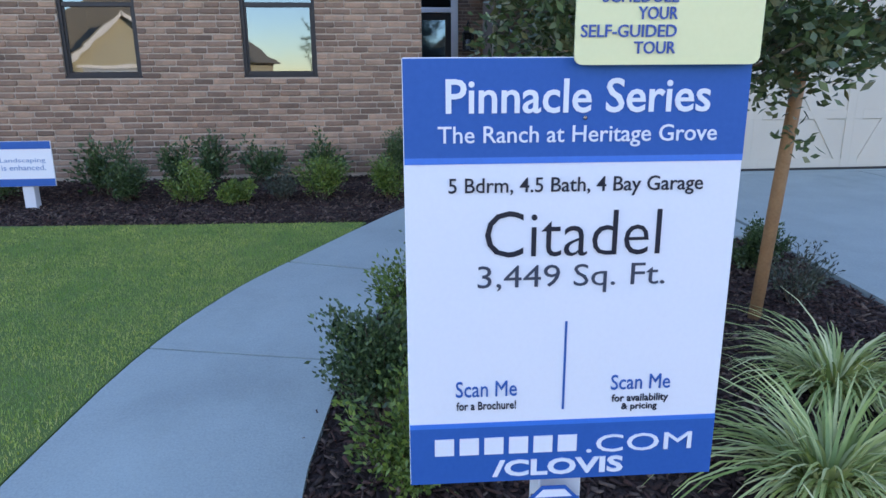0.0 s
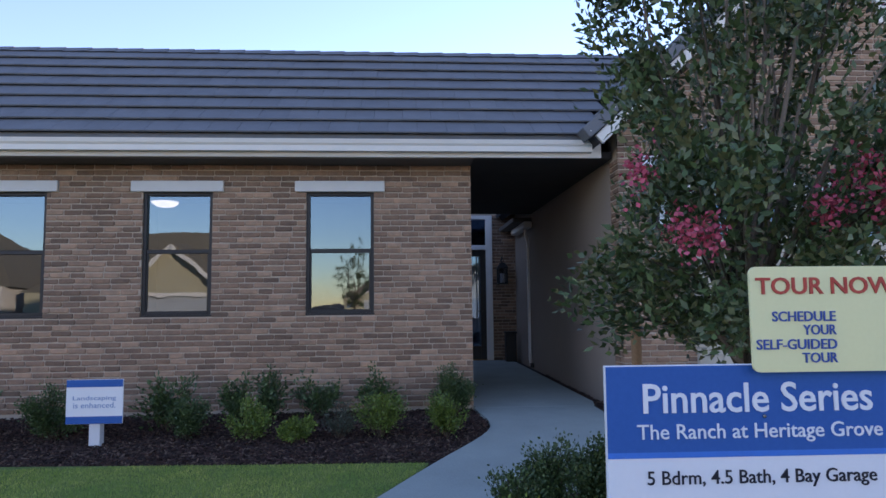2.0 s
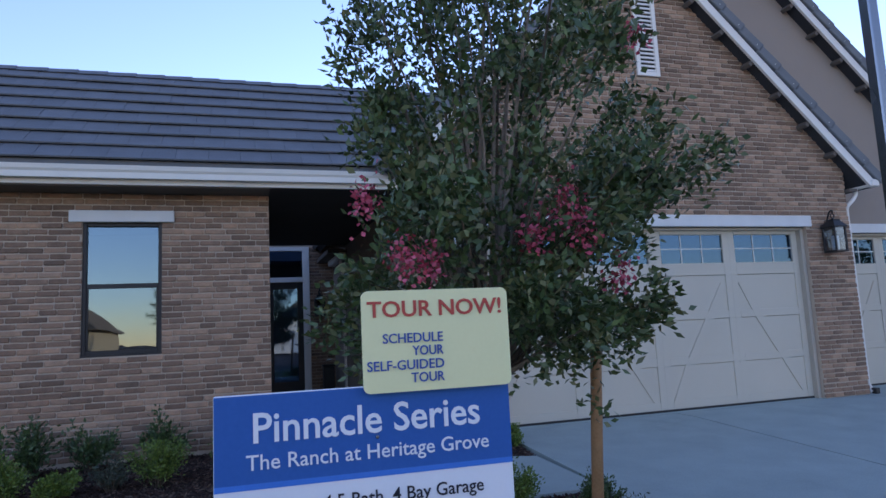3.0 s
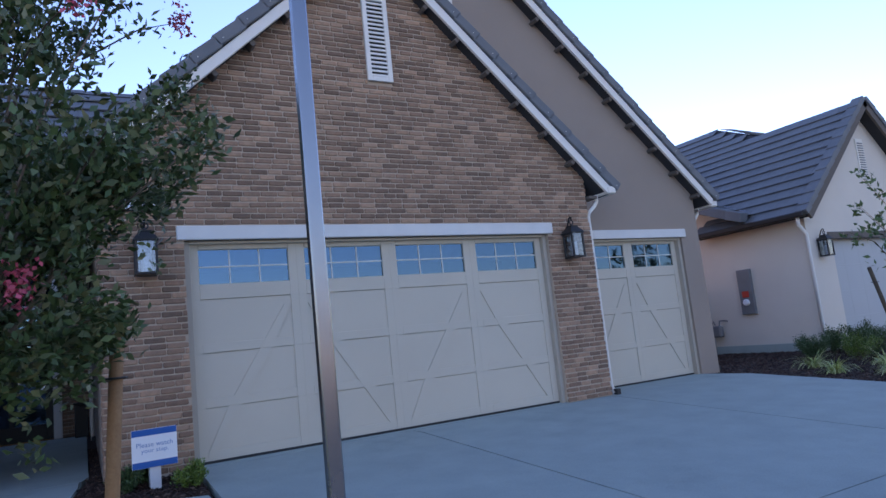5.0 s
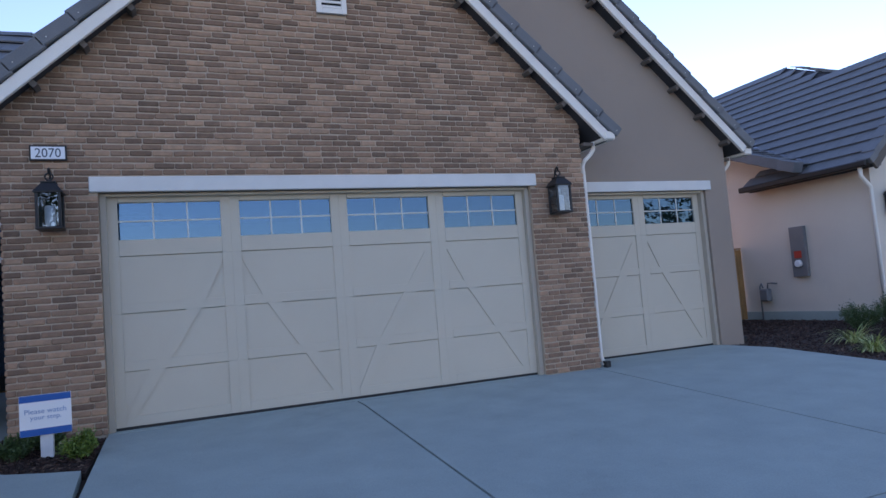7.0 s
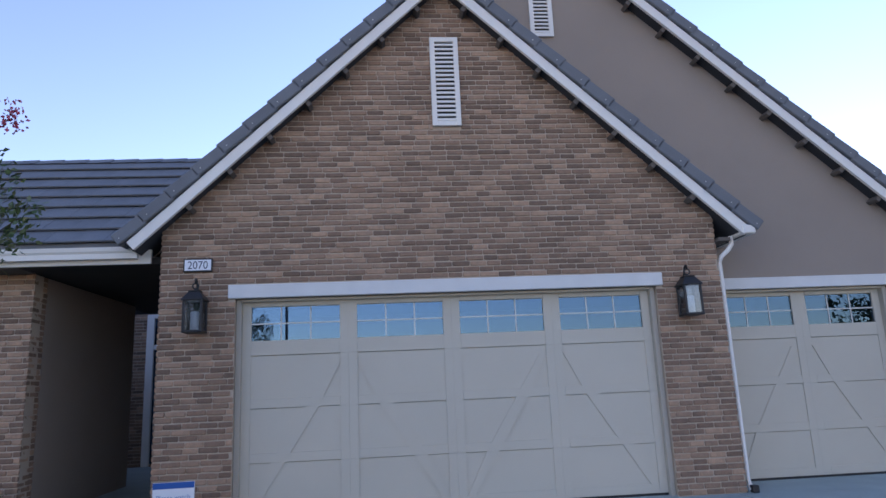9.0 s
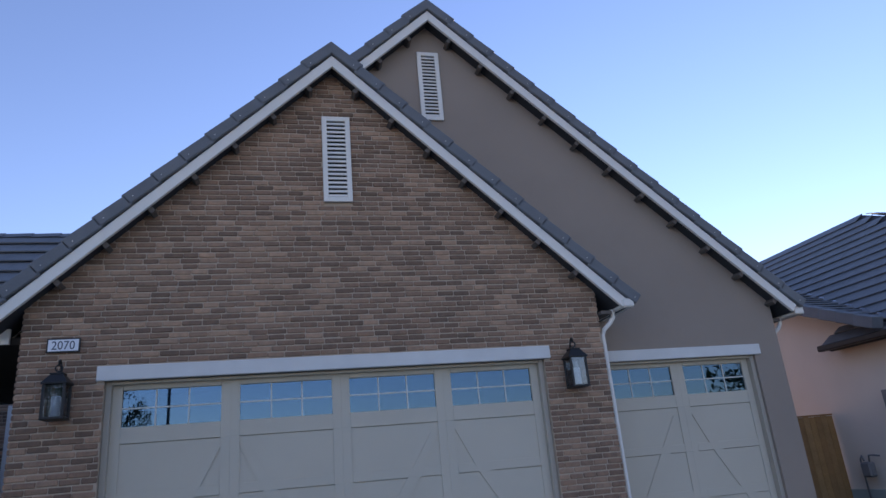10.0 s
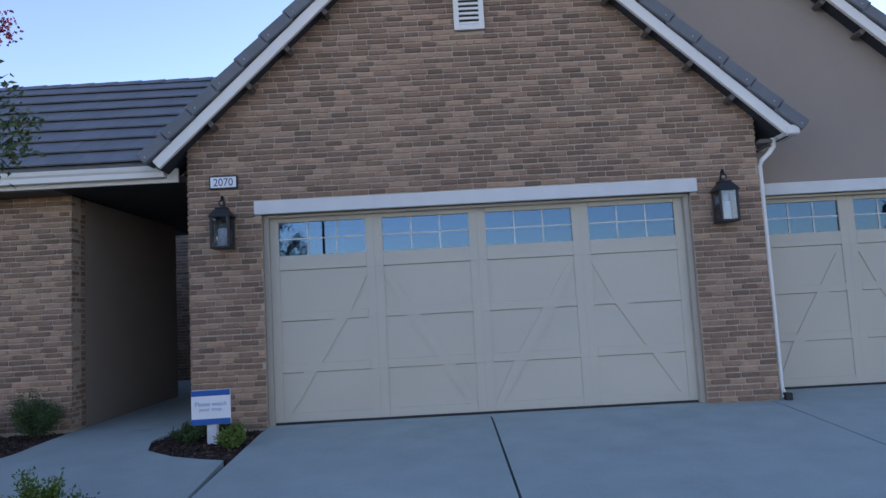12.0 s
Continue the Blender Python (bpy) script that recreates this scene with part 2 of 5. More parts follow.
def prism(outline, y0, y1, holes=()):
    """Outline of (x, z) drawn through y0..y1, facing -y."""
    bm = bmesh.new()
    lo = [bm.verts.new((x, y0, z)) for x, z in outline]
    hi = [bm.verts.new((x, y1, z)) for x, z in outline]
    bm.faces.new(lo)
    bm.faces.new(hi[::-1])
    for i in range(len(lo)):
        j = (i + 1) % len(lo)
        bm.faces.new((lo[j], lo[i], hi[i], hi[j]))
    bmesh.ops.recalc_face_normals(bm, faces=bm.faces)
    return bm


def rod(bm, pts, radii, sides=8, cap=True):
    """A tube along points, with a radius at each."""
    rings = []
    up = Vector((0.13, 0.21, 0.97)).normalized()
    pts = [Vector(p) for p in pts]
    for i, p in enumerate(pts):
        d = (pts[min(i + 1, len(pts) - 1)] - pts[max(i - 1, 0)]).normalized()
        a = d.cross(up)
        if a.length < 1e-3:
            a = d.cross(Vector((1, 0, 0)))
        a.normalize()
        b = d.cross(a)
        rings.append([bm.verts.new(p + (a * math.cos(k * math.tau / sides) + b * math.sin(k * math.tau / sides)) * radii[i]) for k in range(sides)])
    for r, s in zip(rings, rings[1:]):
        for k in range(sides):
            bm.faces.new((r[k], r[(k + 1) % sides], s[(k + 1) % sides], s[k])).smooth = True
    if cap:
        bm.faces.new(rings[0][::-1])
        bm.faces.new(rings[-1])
    return bm


def lathe(profile, sides=16):
    bm = bmesh.new()
    rings = [[bm.verts.new((r * math.cos(k * math.tau / sides), r * math.sin(k * math.tau / sides), z)) for k in range(sides)] for r, z in profile]
    for r, s in zip(rings, rings[1:]):
        for k in range(sides):
            bm.faces.new((r[k], r[(k + 1) % sides], s[(k + 1) % sides], s[k])).smooth = True
    bm.faces.new(rings[0][::-1])
    bm.faces.new(rings[-1])
    return bm


def raw(name, verts, faces, material, parent=None, smooth=False):
    me = bpy.data.meshes.new(name)
    verts, faces = np.asarray(verts, dtype=np.float32), np.asarray(faces, dtype=np.int32)
    k = faces.shape[1]
    me.vertices.add(len(verts))
    me.vertices.foreach_set("co", verts.ravel())
    me.loops.add(faces.size)
    me.loops.foreach_set("vertex_index", faces.ravel())
    me.polygons.add(len(faces))
    me.polygons.foreach_set("loop_start", np.arange(0, faces.size, k, dtype=np.int32))
    me.update(calc_edges=True)
    me.validate()
    return link(name, me, material, parent)


def fall(y):
    """Height of the ground: level at the house, then falling to the street."""
    return -0.06 * max(0.0, min(-0.3 - y, 9.2))


rng = np.random.default_rng(7)


def leaves(name, base, way, length, width, material, parent=None, spread=0.5):
    """One folded four-cornered leaf at each base point, growing along way."""
    base, way = np.asarray(base, float), np.asarray(way, float)
    n = len(base)
    way = way + rng.normal(0, spread, (n, 3))
    way /= np.linalg.norm(way, axis=1)[:, None] + 1e-9
    side = np.cross(way, rng.normal(0, 1, (n, 3)))
    side /= np.linalg.norm(side, axis=1)[:, None] + 1e-9
    norm = np.cross(way, side)
    L = (length * rng.uniform(0.65, 1.25, n))[:, None]
    W = (width * rng.uniform(0.7, 1.2, n))[:, None]
    v = np.stack([base, base + way * L * 0.45 + side * W / 2 + norm * W * 0.18, base + way * L, base + way * L * 0.45 - side * W / 2 + norm * W * 0.18], 1)
    return raw(name, v.reshape(-1, 3), np.arange(4 * n).reshape(n, 4), material, parent)


def words(text, width, height, material, parent, at, turn=0.0, heavy=0.0, align="CENTER", name="lettering"):
    """Words of the built-in font, fitted to a width and a height, on a face that looks to -y of the parent; each word is a part."""
    def shape(body):
        cu = bpy.data.curves.new(name, "FONT")
        cu.body, cu.extrude, cu.offset, cu.resolution_u = body, 0.004, heavy, 3
        tmp = bpy.data.objects.new(name, cu)
        me = bpy.data.meshes.new_from_object(tmp)
        bpy.data.objects.remove(tmp)
        co = np.array([v.co for v in me.vertices])
        return me, co.min(0), co.max(0)

    lo, hi = shape(text)[1:]
    sx, sy = width / (hi[0] - lo[0]), height / (hi[1] - lo[1])
    shift = {"CENTER": (lo[0] + hi[0]) / 2, "LEFT": lo[0], "RIGHT": hi[0]}[align]
    said = text.split(" ")
    for k, word in enumerate(said):
        end = shape(" ".join(said[:k + 1]))[2][0]
        me, _, whi = shape(word)
        me.transform(Matrix.Diagonal((sx, sy, 0.35, 1)) @ Matrix.Translation((end - whi[0] - shift, -(lo[1] + hi[1]) / 2, 0)))
        me.transform(pose(*at, 90, 0, 0))
        link(name, me, material, parent)


# ---- ground ----
def sheet(name, outline, lift, material, thick=0.08, step=0.5, parent=None):
    """A flat area of the plan laid on the falling ground, cut in rows so that it follows the slope."""
    bm = bmesh.new()
    f = bm.faces.new([bm.verts.new((x, y, 0)) for x, y in outline])
    if f.normal.z < 0:
        f.normal_flip()
    ys = [p[1] for p in outline]
    for cut in (-0.3, -9.5):
        if min(ys) < cut < max(ys):
            bmesh.ops.bisect_plane(bm, geom=bm.verts[:] + bm.edges[:] + bm.faces[:], plane_co=(0, cut, 0), plane_no=(0, 1, 0))
    bmesh.ops.triangulate(bm, faces=bm.faces)
    r = bmesh.ops.extrude_face_region(bm, geom=bm.faces[:])
    top = [v for v in r["geom"] if isinstance(v, bmesh.types.BMVert)]
    for v in bm.verts:
        v.co.z = fall(v.co.y) + lift - thick
    for v in top:
        v.co.z = fall(v.co.y) + lift
    bmesh.ops.recalc_face_normals(bm, faces=bm.faces)
    return part(name, bm, material, parent)


bm = bmesh.new()
rows = [(-900, -0.85), (-10.82, -0.85), (-10.8, -0.65), (-9.5, -0.63), (-0.3, -0.08), (900, -0.08)]
xs = (-900, -20, 30, 900)
grid = [[bm.verts.new((x, y, z)) for x in xs] for y, z in rows]
for a, b in zip(grid, grid[1:]):
    for i in range(3):
        bm.faces.new((a[i], a[i + 1], b[i + 1], b[i]))
structure(part("ground", bm, M_SOIL), "bare dark soil under the lots", "ground")
structure(part("road", box(-300, 300, -20.5, -10.95, -0.93, -0.73), M_ROAD), "grey asphalt residential street", "road")
structure(part("kerb", box(-300, 300, -10.95, -10.8, -0.93, -0.59, bevel=0.02), M_CONC), "pale concrete kerb along the street", "kerb")
structure(sheet("pavement", [(-300, -10.8), (300, -10.8), (300, -9.5), (-300, -9.5)], 0.0, M_CONC), "pale concrete pavement along the street", "pavement")

WALK_L = [(-4.36, -9.5), (-4.421, -6.085), (-4.311, -5.017), (-4.174, -3.987), (-3.896, -3.19), (-3.608, -2.674), (-3.056, -1.707), (-2.672, -1.107), (-2.464, -0.7), (-2.419, -0.398), (-2.46, 0.1), (-2.49, 0.5)]


def rounded_line(line, times=2):
    """Corner cutting: a smooth bend through the plan's points."""
    for _ in range(times):
        cut = [line[0]]
        for (x0, y0), (x1, y1) in zip(line, line[1:]):
            cut += [(0.75 * x0 + 0.25 * x1, 0.75 * y0 + 0.25 * y1), (0.25 * x0 + 0.75 * x1, 0.25 * y0 + 0.75 * y1)]
        line = cut + [line[-1]]
    return line


WALK_L = rounded_line(WALK_L)
WALK_R = [(-3.3, -9.5), (-3.29, -6.085), (-3.266, -5.017), (-3.158, -4.089), (-2.884, -3.19), (-2.49, -2.655), (-1.953, -2.415), (-1.122, -2.367), (-0.184, -2.414)]


def lerp_at(line, y):
    for (x0, y0), (x1, y1) in zip(line, line[1:]):
        if y0 <= y <= y1:
            return x0 + (x1 - x0) * (y - y0) / (y1 - y0)
    return line[-1][0]


# curving entrance walk, poured in bays with tooled joints
walkway = structure(new("walkway"), "curving pale concrete entrance walk in poured bays", "walkway")


def bays(cuts):
    """Slabs between cuts; each cut is its height on the inner and on the outer edge."""
    for (a, c), (b, d) in zip(cuts, cuts[1:]):
        g = 0.008
        left = [(lerp_at(WALK_L, a + g), a + g)] + [p for p in WALK_L if a + g < p[1] < b - g] + [(lerp_at(WALK_L, b - g), b - g)]
        right = [(lerp_at(WALK_R, c + g), c + g)] + [p for p in WALK_R if p[1] < -2.7 and c + g < p[1] < d - g] + [(lerp_at(WALK_R, d - g), d - g)]
        sheet("slab", left + right[::-1], 0.0, M_CONC, parent=walkway)


bays([(-9.5, -9.5), (-8.1, -8.1), (-6.6, -6.65), (-5.3, -5.42), (-3.98, -4.21), (-2.71, -3.04)])
sheet("slab", [(-2.49, -2.655), (lerp_at(WALK_R, -3.024), -3.024), (lerp_at(WALK_L, -2.694), -2.694)] + [p for p in WALK_L if p[1] > -2.69] + [(-1.07, 0.5)]
      + [(-1.08, 0.1), (-1.135, -0.389), (-1.003, -0.768), (-0.653, -1.04), (-0.334, -1.187), (-0.074, -1.279), (-0.02, -2.41), (-0.184, -2.414), (-1.122, -2.367), (-1.953, -2.415)], 0.0, M_CONC, parent=walkway)
sheet("slab", [(-2.49, 0.512), (-1.05, 0.512), (-0.98, 0.8), (-0.98, 6.75), (-4.6, 6.75), (-4.6, 3.8), (-2.49, 3.8)], 0.0, M_CONC, parent=walkway)

driveway = structure(new("driveway"), "wide pale concrete driveway with tooled joints", "driveway")
cols, rws = (0.0, 2.525, 5.69, 8.55), (-9.5, -7.0, -4.62, 0.0)
for i in range(3):
    for j in range(3):
        x0, x1, y0, y1 = cols[i] + 0.011, cols[i + 1] - 0.011, rws[j] + 0.008, rws[j + 1] - 0.008
        if i == 0:
            x0 = 0.007 if j == 2 else -0.15
        poly = [(x0, y0), (x1, y0), (x1, y1), (x0, y1)]
        if i == 0 and j == 2:
            poly = [(-0.09, y0), (x1, y0), (x1, y1), (x0, y1), (x0, -2.4), (-0.05, -2.75)]
        if j == 2 and i == 2:
            poly = [(x0, y0), (x1, y0), (x1, -0.3), (8.52, 0.3), (8.5, 0.62), (5.83, 0.62), (5.83, 0.0), (x0, 0.0)]
        sheet("slab", poly, 0.0, M_CONC, parent=driveway)
part("sill_strip", box(0.0, 5.0, 0.0, 0.3, -0.06, 0.003), M_CONC, driveway)
part("sill_strip", box(5.83, 8.52, 0.62, 0.95, -0.06, 0.003), M_CONC, driveway)

structure(sheet("lawn", [(-60, -9.5), (-4.4, -9.5)] + [(x - 0.022, y + 0.006) for x, y in WALK_L if -9.4 < y < -1.75] + [(-3.118, -1.698), (-4.696, -1.623), (-6.576, -1.511), (-9, -1.475), (-60, -1.475)], -0.012, M_TURF), "mown green lawn beside the walk", "lawn")
structure(sheet("bed_wing", [(-60, -1.475), (-9, -1.475), (-6.576, -1.511), (-4.696, -1.623), (-3.057, -1.67)] + [(x - 0.008, y) for x, y in WALK_L if y > -1.64] + [(-2.5, 0.53), (-60, 0.53)], -0.03, M_SOIL), "mulched planting bed below the brick wall", "planting bed")
structure(sheet("bed_main", [(-3.29, -9.5), (-0.17, -9.5), (-0.11, -4.6), (-0.07, -2.994), (-0.054, -2.703), (-0.184, -2.424), (-1.122, -2.376), (-1.952, -2.424), (-2.521, -2.664), (-2.926, -3.19), (-3.211, -4.089), (-3.331, -5.017), (-3.334, -6.085)], -0.03, M_SOIL), "mulched planting bed between walk and driveway", "planting bed")
structure(sheet("bed_small", [(-0.85, 6.75)] + [(-0.97, 6.75), (-0.97, 0.8), (-1.07, 0.1), (-1.125, -0.388), (-0.993, -0.758), (-0.653, -1.03), (-0.334, -1.178), (-0.043, -1.27), (-0.01, 0), (-0.85, 0)], -0.03, M_SOIL), "small mulched bed at the garage corner", "planting bed")
structure(sheet("bed_next", [(8.56, -9.5), (60, -9.5), (60, 1.1), (13.0, 1.1), (13.0, 4.5), (8.95, 4.5), (8.95, 0.62), (8.53, 0.62), (8.53, 0.3), (8.56, -0.3)], -0.03, M_SOIL), "mulched planting bed between the two houses", "planting bed")


# ---- walls ----
def holed(outline, y0, y1, holes):
    """A wall from y0 to y1 with rectangular openings (x0, x1, z0, z1) right through it."""
    bm = prism(outline, y0, y1)
    for x0, x1, z0, z1 in holes:
        for co, no in (((x0, 0, 0), (1, 0, 0)), ((x1, 0, 0), (1, 0, 0)), ((0, 0, z0), (0, 0, 1)), ((0, 0, z1), (0, 0, 1))):
            bmesh.ops.bisect_plane(bm, geom=bm.verts[:] + bm.edges[:] + bm.faces[:], plane_co=co, plane_no=no)
    front = [f for f in bm.faces if abs(f.normal.y) > 0.9 and any(x0 < f.calc_center_median().x < x1 and z0 < f.calc_center_median().z < z1 for x0, x1, z0, z1 in holes)]
    bmesh.ops.delete(bm, geom=front, context="FACES")
    for x0, x1, z0, z1 in holes:
        c = [(x0, z0), (x1, z0), (x1, z1), (x0, z1)]
        lo = [bm.verts.new((x, y0, z)) for x, z in c]
        hi = [bm.verts.new((x, y1, z)) for x, z in c]
        for i in range(4):
            j = (i + 1) % 4
            bm.faces.new((lo[i], lo[j], hi[j], hi[i]))
    doomed = [f for f in bm.faces if abs(f.normal.z) > 0.9 and any(x0 < f.calc_center_median().x < x1 and z0 <= 0.0 and f.calc_center_median().z <= z0 + 0.001 for x0, x1, z0, z1 in holes)]
    if doomed:
        bmesh.ops.delete(bm, geom=doomed, context="FACES")
    return bm


WX = (-7.83, -5.945, -4.055)                # window centres in the wing
WZ0, WZ1, WH = 1.12, 2.56, 0.4
G1, A1, K1 = 2.505, 6.52, 0.94               # front gable: axis, rake height at the axis, pitch
G2, A2, K2 = 4.01, 7.84, 0.917              # rear gable
WALL = 0.546                                # mortar plane of the wing

wing = structure(part("wall_wing_front", holed([(-13, -0.1), (-2.49, -0.1), (-2.49, 2.88), (-13, 2.88)], WALL, WALL + 0.2, [(x - WH, x + WH, WZ0, WZ1) for x in WX]), M_MORTAR), "brown tumbled brick wall of the low wing", "wall")
structure(part("wall_wing_side", box(-2.69, -2.49, 0.85, 3.75, -0.1, 2.88), M_STUCCO), "taupe stucco side wall of the entry passage", "wall")
pier_w = structure(part("wall_wing_return", box(-2.69, -2.502, 0.748, 0.85, -0.1, 2.88), M_MORTAR), "brick return at the passage corner", "wall")
gable = structure(part("wall_garage_front", holed([(-0.84, -0.1), (5.81, -0.1), (5.81, A1 - K1 * (5.81 - G1) - 0.1), (G1, A1 - 0.1), (-0.84, A1 - K1 * (G1 + 0.84) - 0.1)], 0.012, 0.3, [(0.0, 5.0, -0.1, 2.43)]), M_MORTAR), "brown tumbled brick gable wall over the double garage", "wall")
structure(part("wall_garage_side", box(-0.85, -0.65, 0.3, 6.8, -0.1, 3.3), M_STUCCO), "taupe stucco garage wall along the passage", "wall")
structure(part("wall_gable_rear", holed([(5.83, -0.1), (8.93, -0.1), (8.93, A2 - K2 * (8.93 - G2) - 0.1), (G2, A2 - 0.1), (1.2, A2 - K2 * (G2 - 1.2) - 0.1), (1.2, 3.0), (5.83, 3.0)], 0.62, 0.9, [(6.04, 8.48, -0.1, 2.43)]), M_STUCCO), "taupe stucco gable wall over the single garage", "wall")
structure(part("wall_gable_return", box(5.61, 5.81, 0.3, 0.9, -0.1, 3.3), M_STUCCO), "taupe stucco return beside the single garage", "wall")
structure(part("wall_house_right", box(8.73, 8.93, 0.9, 12, -0.1, 3.2), M_STUCCO), "taupe stucco side wall of the house", "wall")
structure(part("wall_house_back", box(-13, 8.93, 12, 12.2, -0.1, 6.0), M_STUCCO), "taupe stucco back wall of the house", "wall")
structure(part("wall_wing_left", box(-13.2, -13, 0.546, 12, -0.1, 2.88), M_STUCCO), "taupe stucco end wall of the wing", "wall")
structure(part("wall_wing_back", box(-13, -2.69, 3.55, 3.75, -0.1, 2.88), M_ROOM), "painted inner wall of the wing rooms", "wall")
for x in (-7.3, -3.0):
    structure(part("wall_room", box(x - 0.05, x + 0.05, 0.75, 3.55, 0.0, 2.88), M_ROOM), "painted wall between the wing rooms", "wall")
structure(part("floor_wing", box(-13, -2.69, 0.75, 3.55, -0.05, 0.06), M_FENCE), "brown wooden floor of the wing rooms", "floor")
structure(part("ceiling_wing", box(-13, -2.69, 0.748, 3.75, 2.882, 2.95), M_ROOM), "white ceiling of the wing rooms", "ceiling")
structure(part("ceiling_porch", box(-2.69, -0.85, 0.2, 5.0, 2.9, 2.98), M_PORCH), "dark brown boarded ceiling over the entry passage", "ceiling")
entry = structure(part("wall_entry", holed([(-7, -0.1), (-0.65, -0.1), (-0.65, 4.2), (-7, 4.2)], 6.8, 7.0, [(-3.35, -1.36, 0.0, 3.1)]), M_MORTAR), "dark brown brick wall round the front door", "wall")
structure(part("wall_hall", box(-7, -0.65, 10.2, 10.4, -0.1, 4.2), M_ROOM), "painted back wall of the hall", "wall")
structure(part("floor_hall", box(-7, -0.65, 6.8, 10.2, -0.05, 0.02), M_FENCE), "brown wooden hall floor", "floor")
structure(part("ceiling_hall", box(-7, -0.65, 7.0, 10.2, 3.6, 3.7), M_ROOM), "white hall ceiling", "ceiling")
structure(part("floor_garage", box(-0.65, 8.73, 0.96, 6.8, -0.05, -0.004), M_CONC), "grey concrete garage floor", "floor")
structure(part("wall_garage_back", box(-0.65, 8.73, 6.8, 7.0, -0.1, 4.5), M_ROOM), "painted back wall of the garage", "wall")
structure(part("ceiling_garage", box(-0.65, 8.73, 0.95, 6.8, 2.95, 3.05), M_ROOM), "white garage ceiling", "ceiling")

for x in WX:
    part("lintel", box(x - 0.53, x + 0.53, 0.5, 0.6, 2.56, 2.69, bevel=0.008), M_LINTEL, wing, "pale cast stone lintel")
part("lintel", box(-0.075, 5.075, -0.03, 0.06, 2.43, 2.588, bevel=0.008), M_LINTEL, gable, "long pale lintel board")
part("lintel", box(5.86, 8.57, 0.585, 0.64, 2.43, 2.58, bevel=0.008), M_LINTEL, bpy.data.objects["wall_gable_rear"], "pale lintel board")


# ---- windows of the wing ----
def window(i, x):
    w = structure(new("window_%d" % i), "bronze-framed sash window mirroring the street", "window")
    y = 0.6
    bm = bmesh.new()
    for a in ((x - WH, x - WH + 0.04, WZ0, WZ1), (x + WH - 0.04, x + WH, WZ0, WZ1), (x - WH + 0.04, x + WH - 0.04, WZ1 - 0.04, WZ1), (x - WH + 0.04, x + WH - 0.04, WZ0, WZ0 + 0.045)):
        cuboid(bm, a[0], a[1], y - 0.03, y + 0.06, a[2], a[3], 0.004)
    part("window_frame", bm, M_BRONZE, w)
    mid = (WZ0 + WZ1) / 2 + 0.02
    part("meeting_rail", box(x - WH + 0.04, x + WH - 0.04, y - 0.022, y + 0.05, mid - 0.025, mid + 0.025, bevel=0.004), M_BRONZE, w)
    bm = bmesh.new()
    for a in ((x - WH + 0.04, x - WH + 0.06, WZ0 + 0.045, mid - 0.025), (x + WH - 0.06, x + WH - 0.04, WZ0 + 0.045, mid - 0.025)):
        cuboid(bm, a[0], a[1], y - 0.015, y + 0.045, a[2], a[3], 0.003)
    part("sash", bm, M_BRONZE, w)
    part("window_sill", box(x - WH - 0.02, x + WH + 0.02, y - 0.06, y + 0.02, WZ0 - 0.022, WZ0 + 0.002, bevel=0.004), M_BRONZE, w)
    for z0, z1, yy in ((mid + 0.025, WZ1 - 0.04, y + 0.012), (WZ0 + 0.045, mid - 0.025, y + 0.0)):
        p = part("pane", box(x - WH + 0.04, x + WH - 0.04, yy, yy + 0.006, z0, z1), M_GLASS, w)
        p.visible_shadow = False


for i, x in enumerate(WX):
    window(i + 1, x)


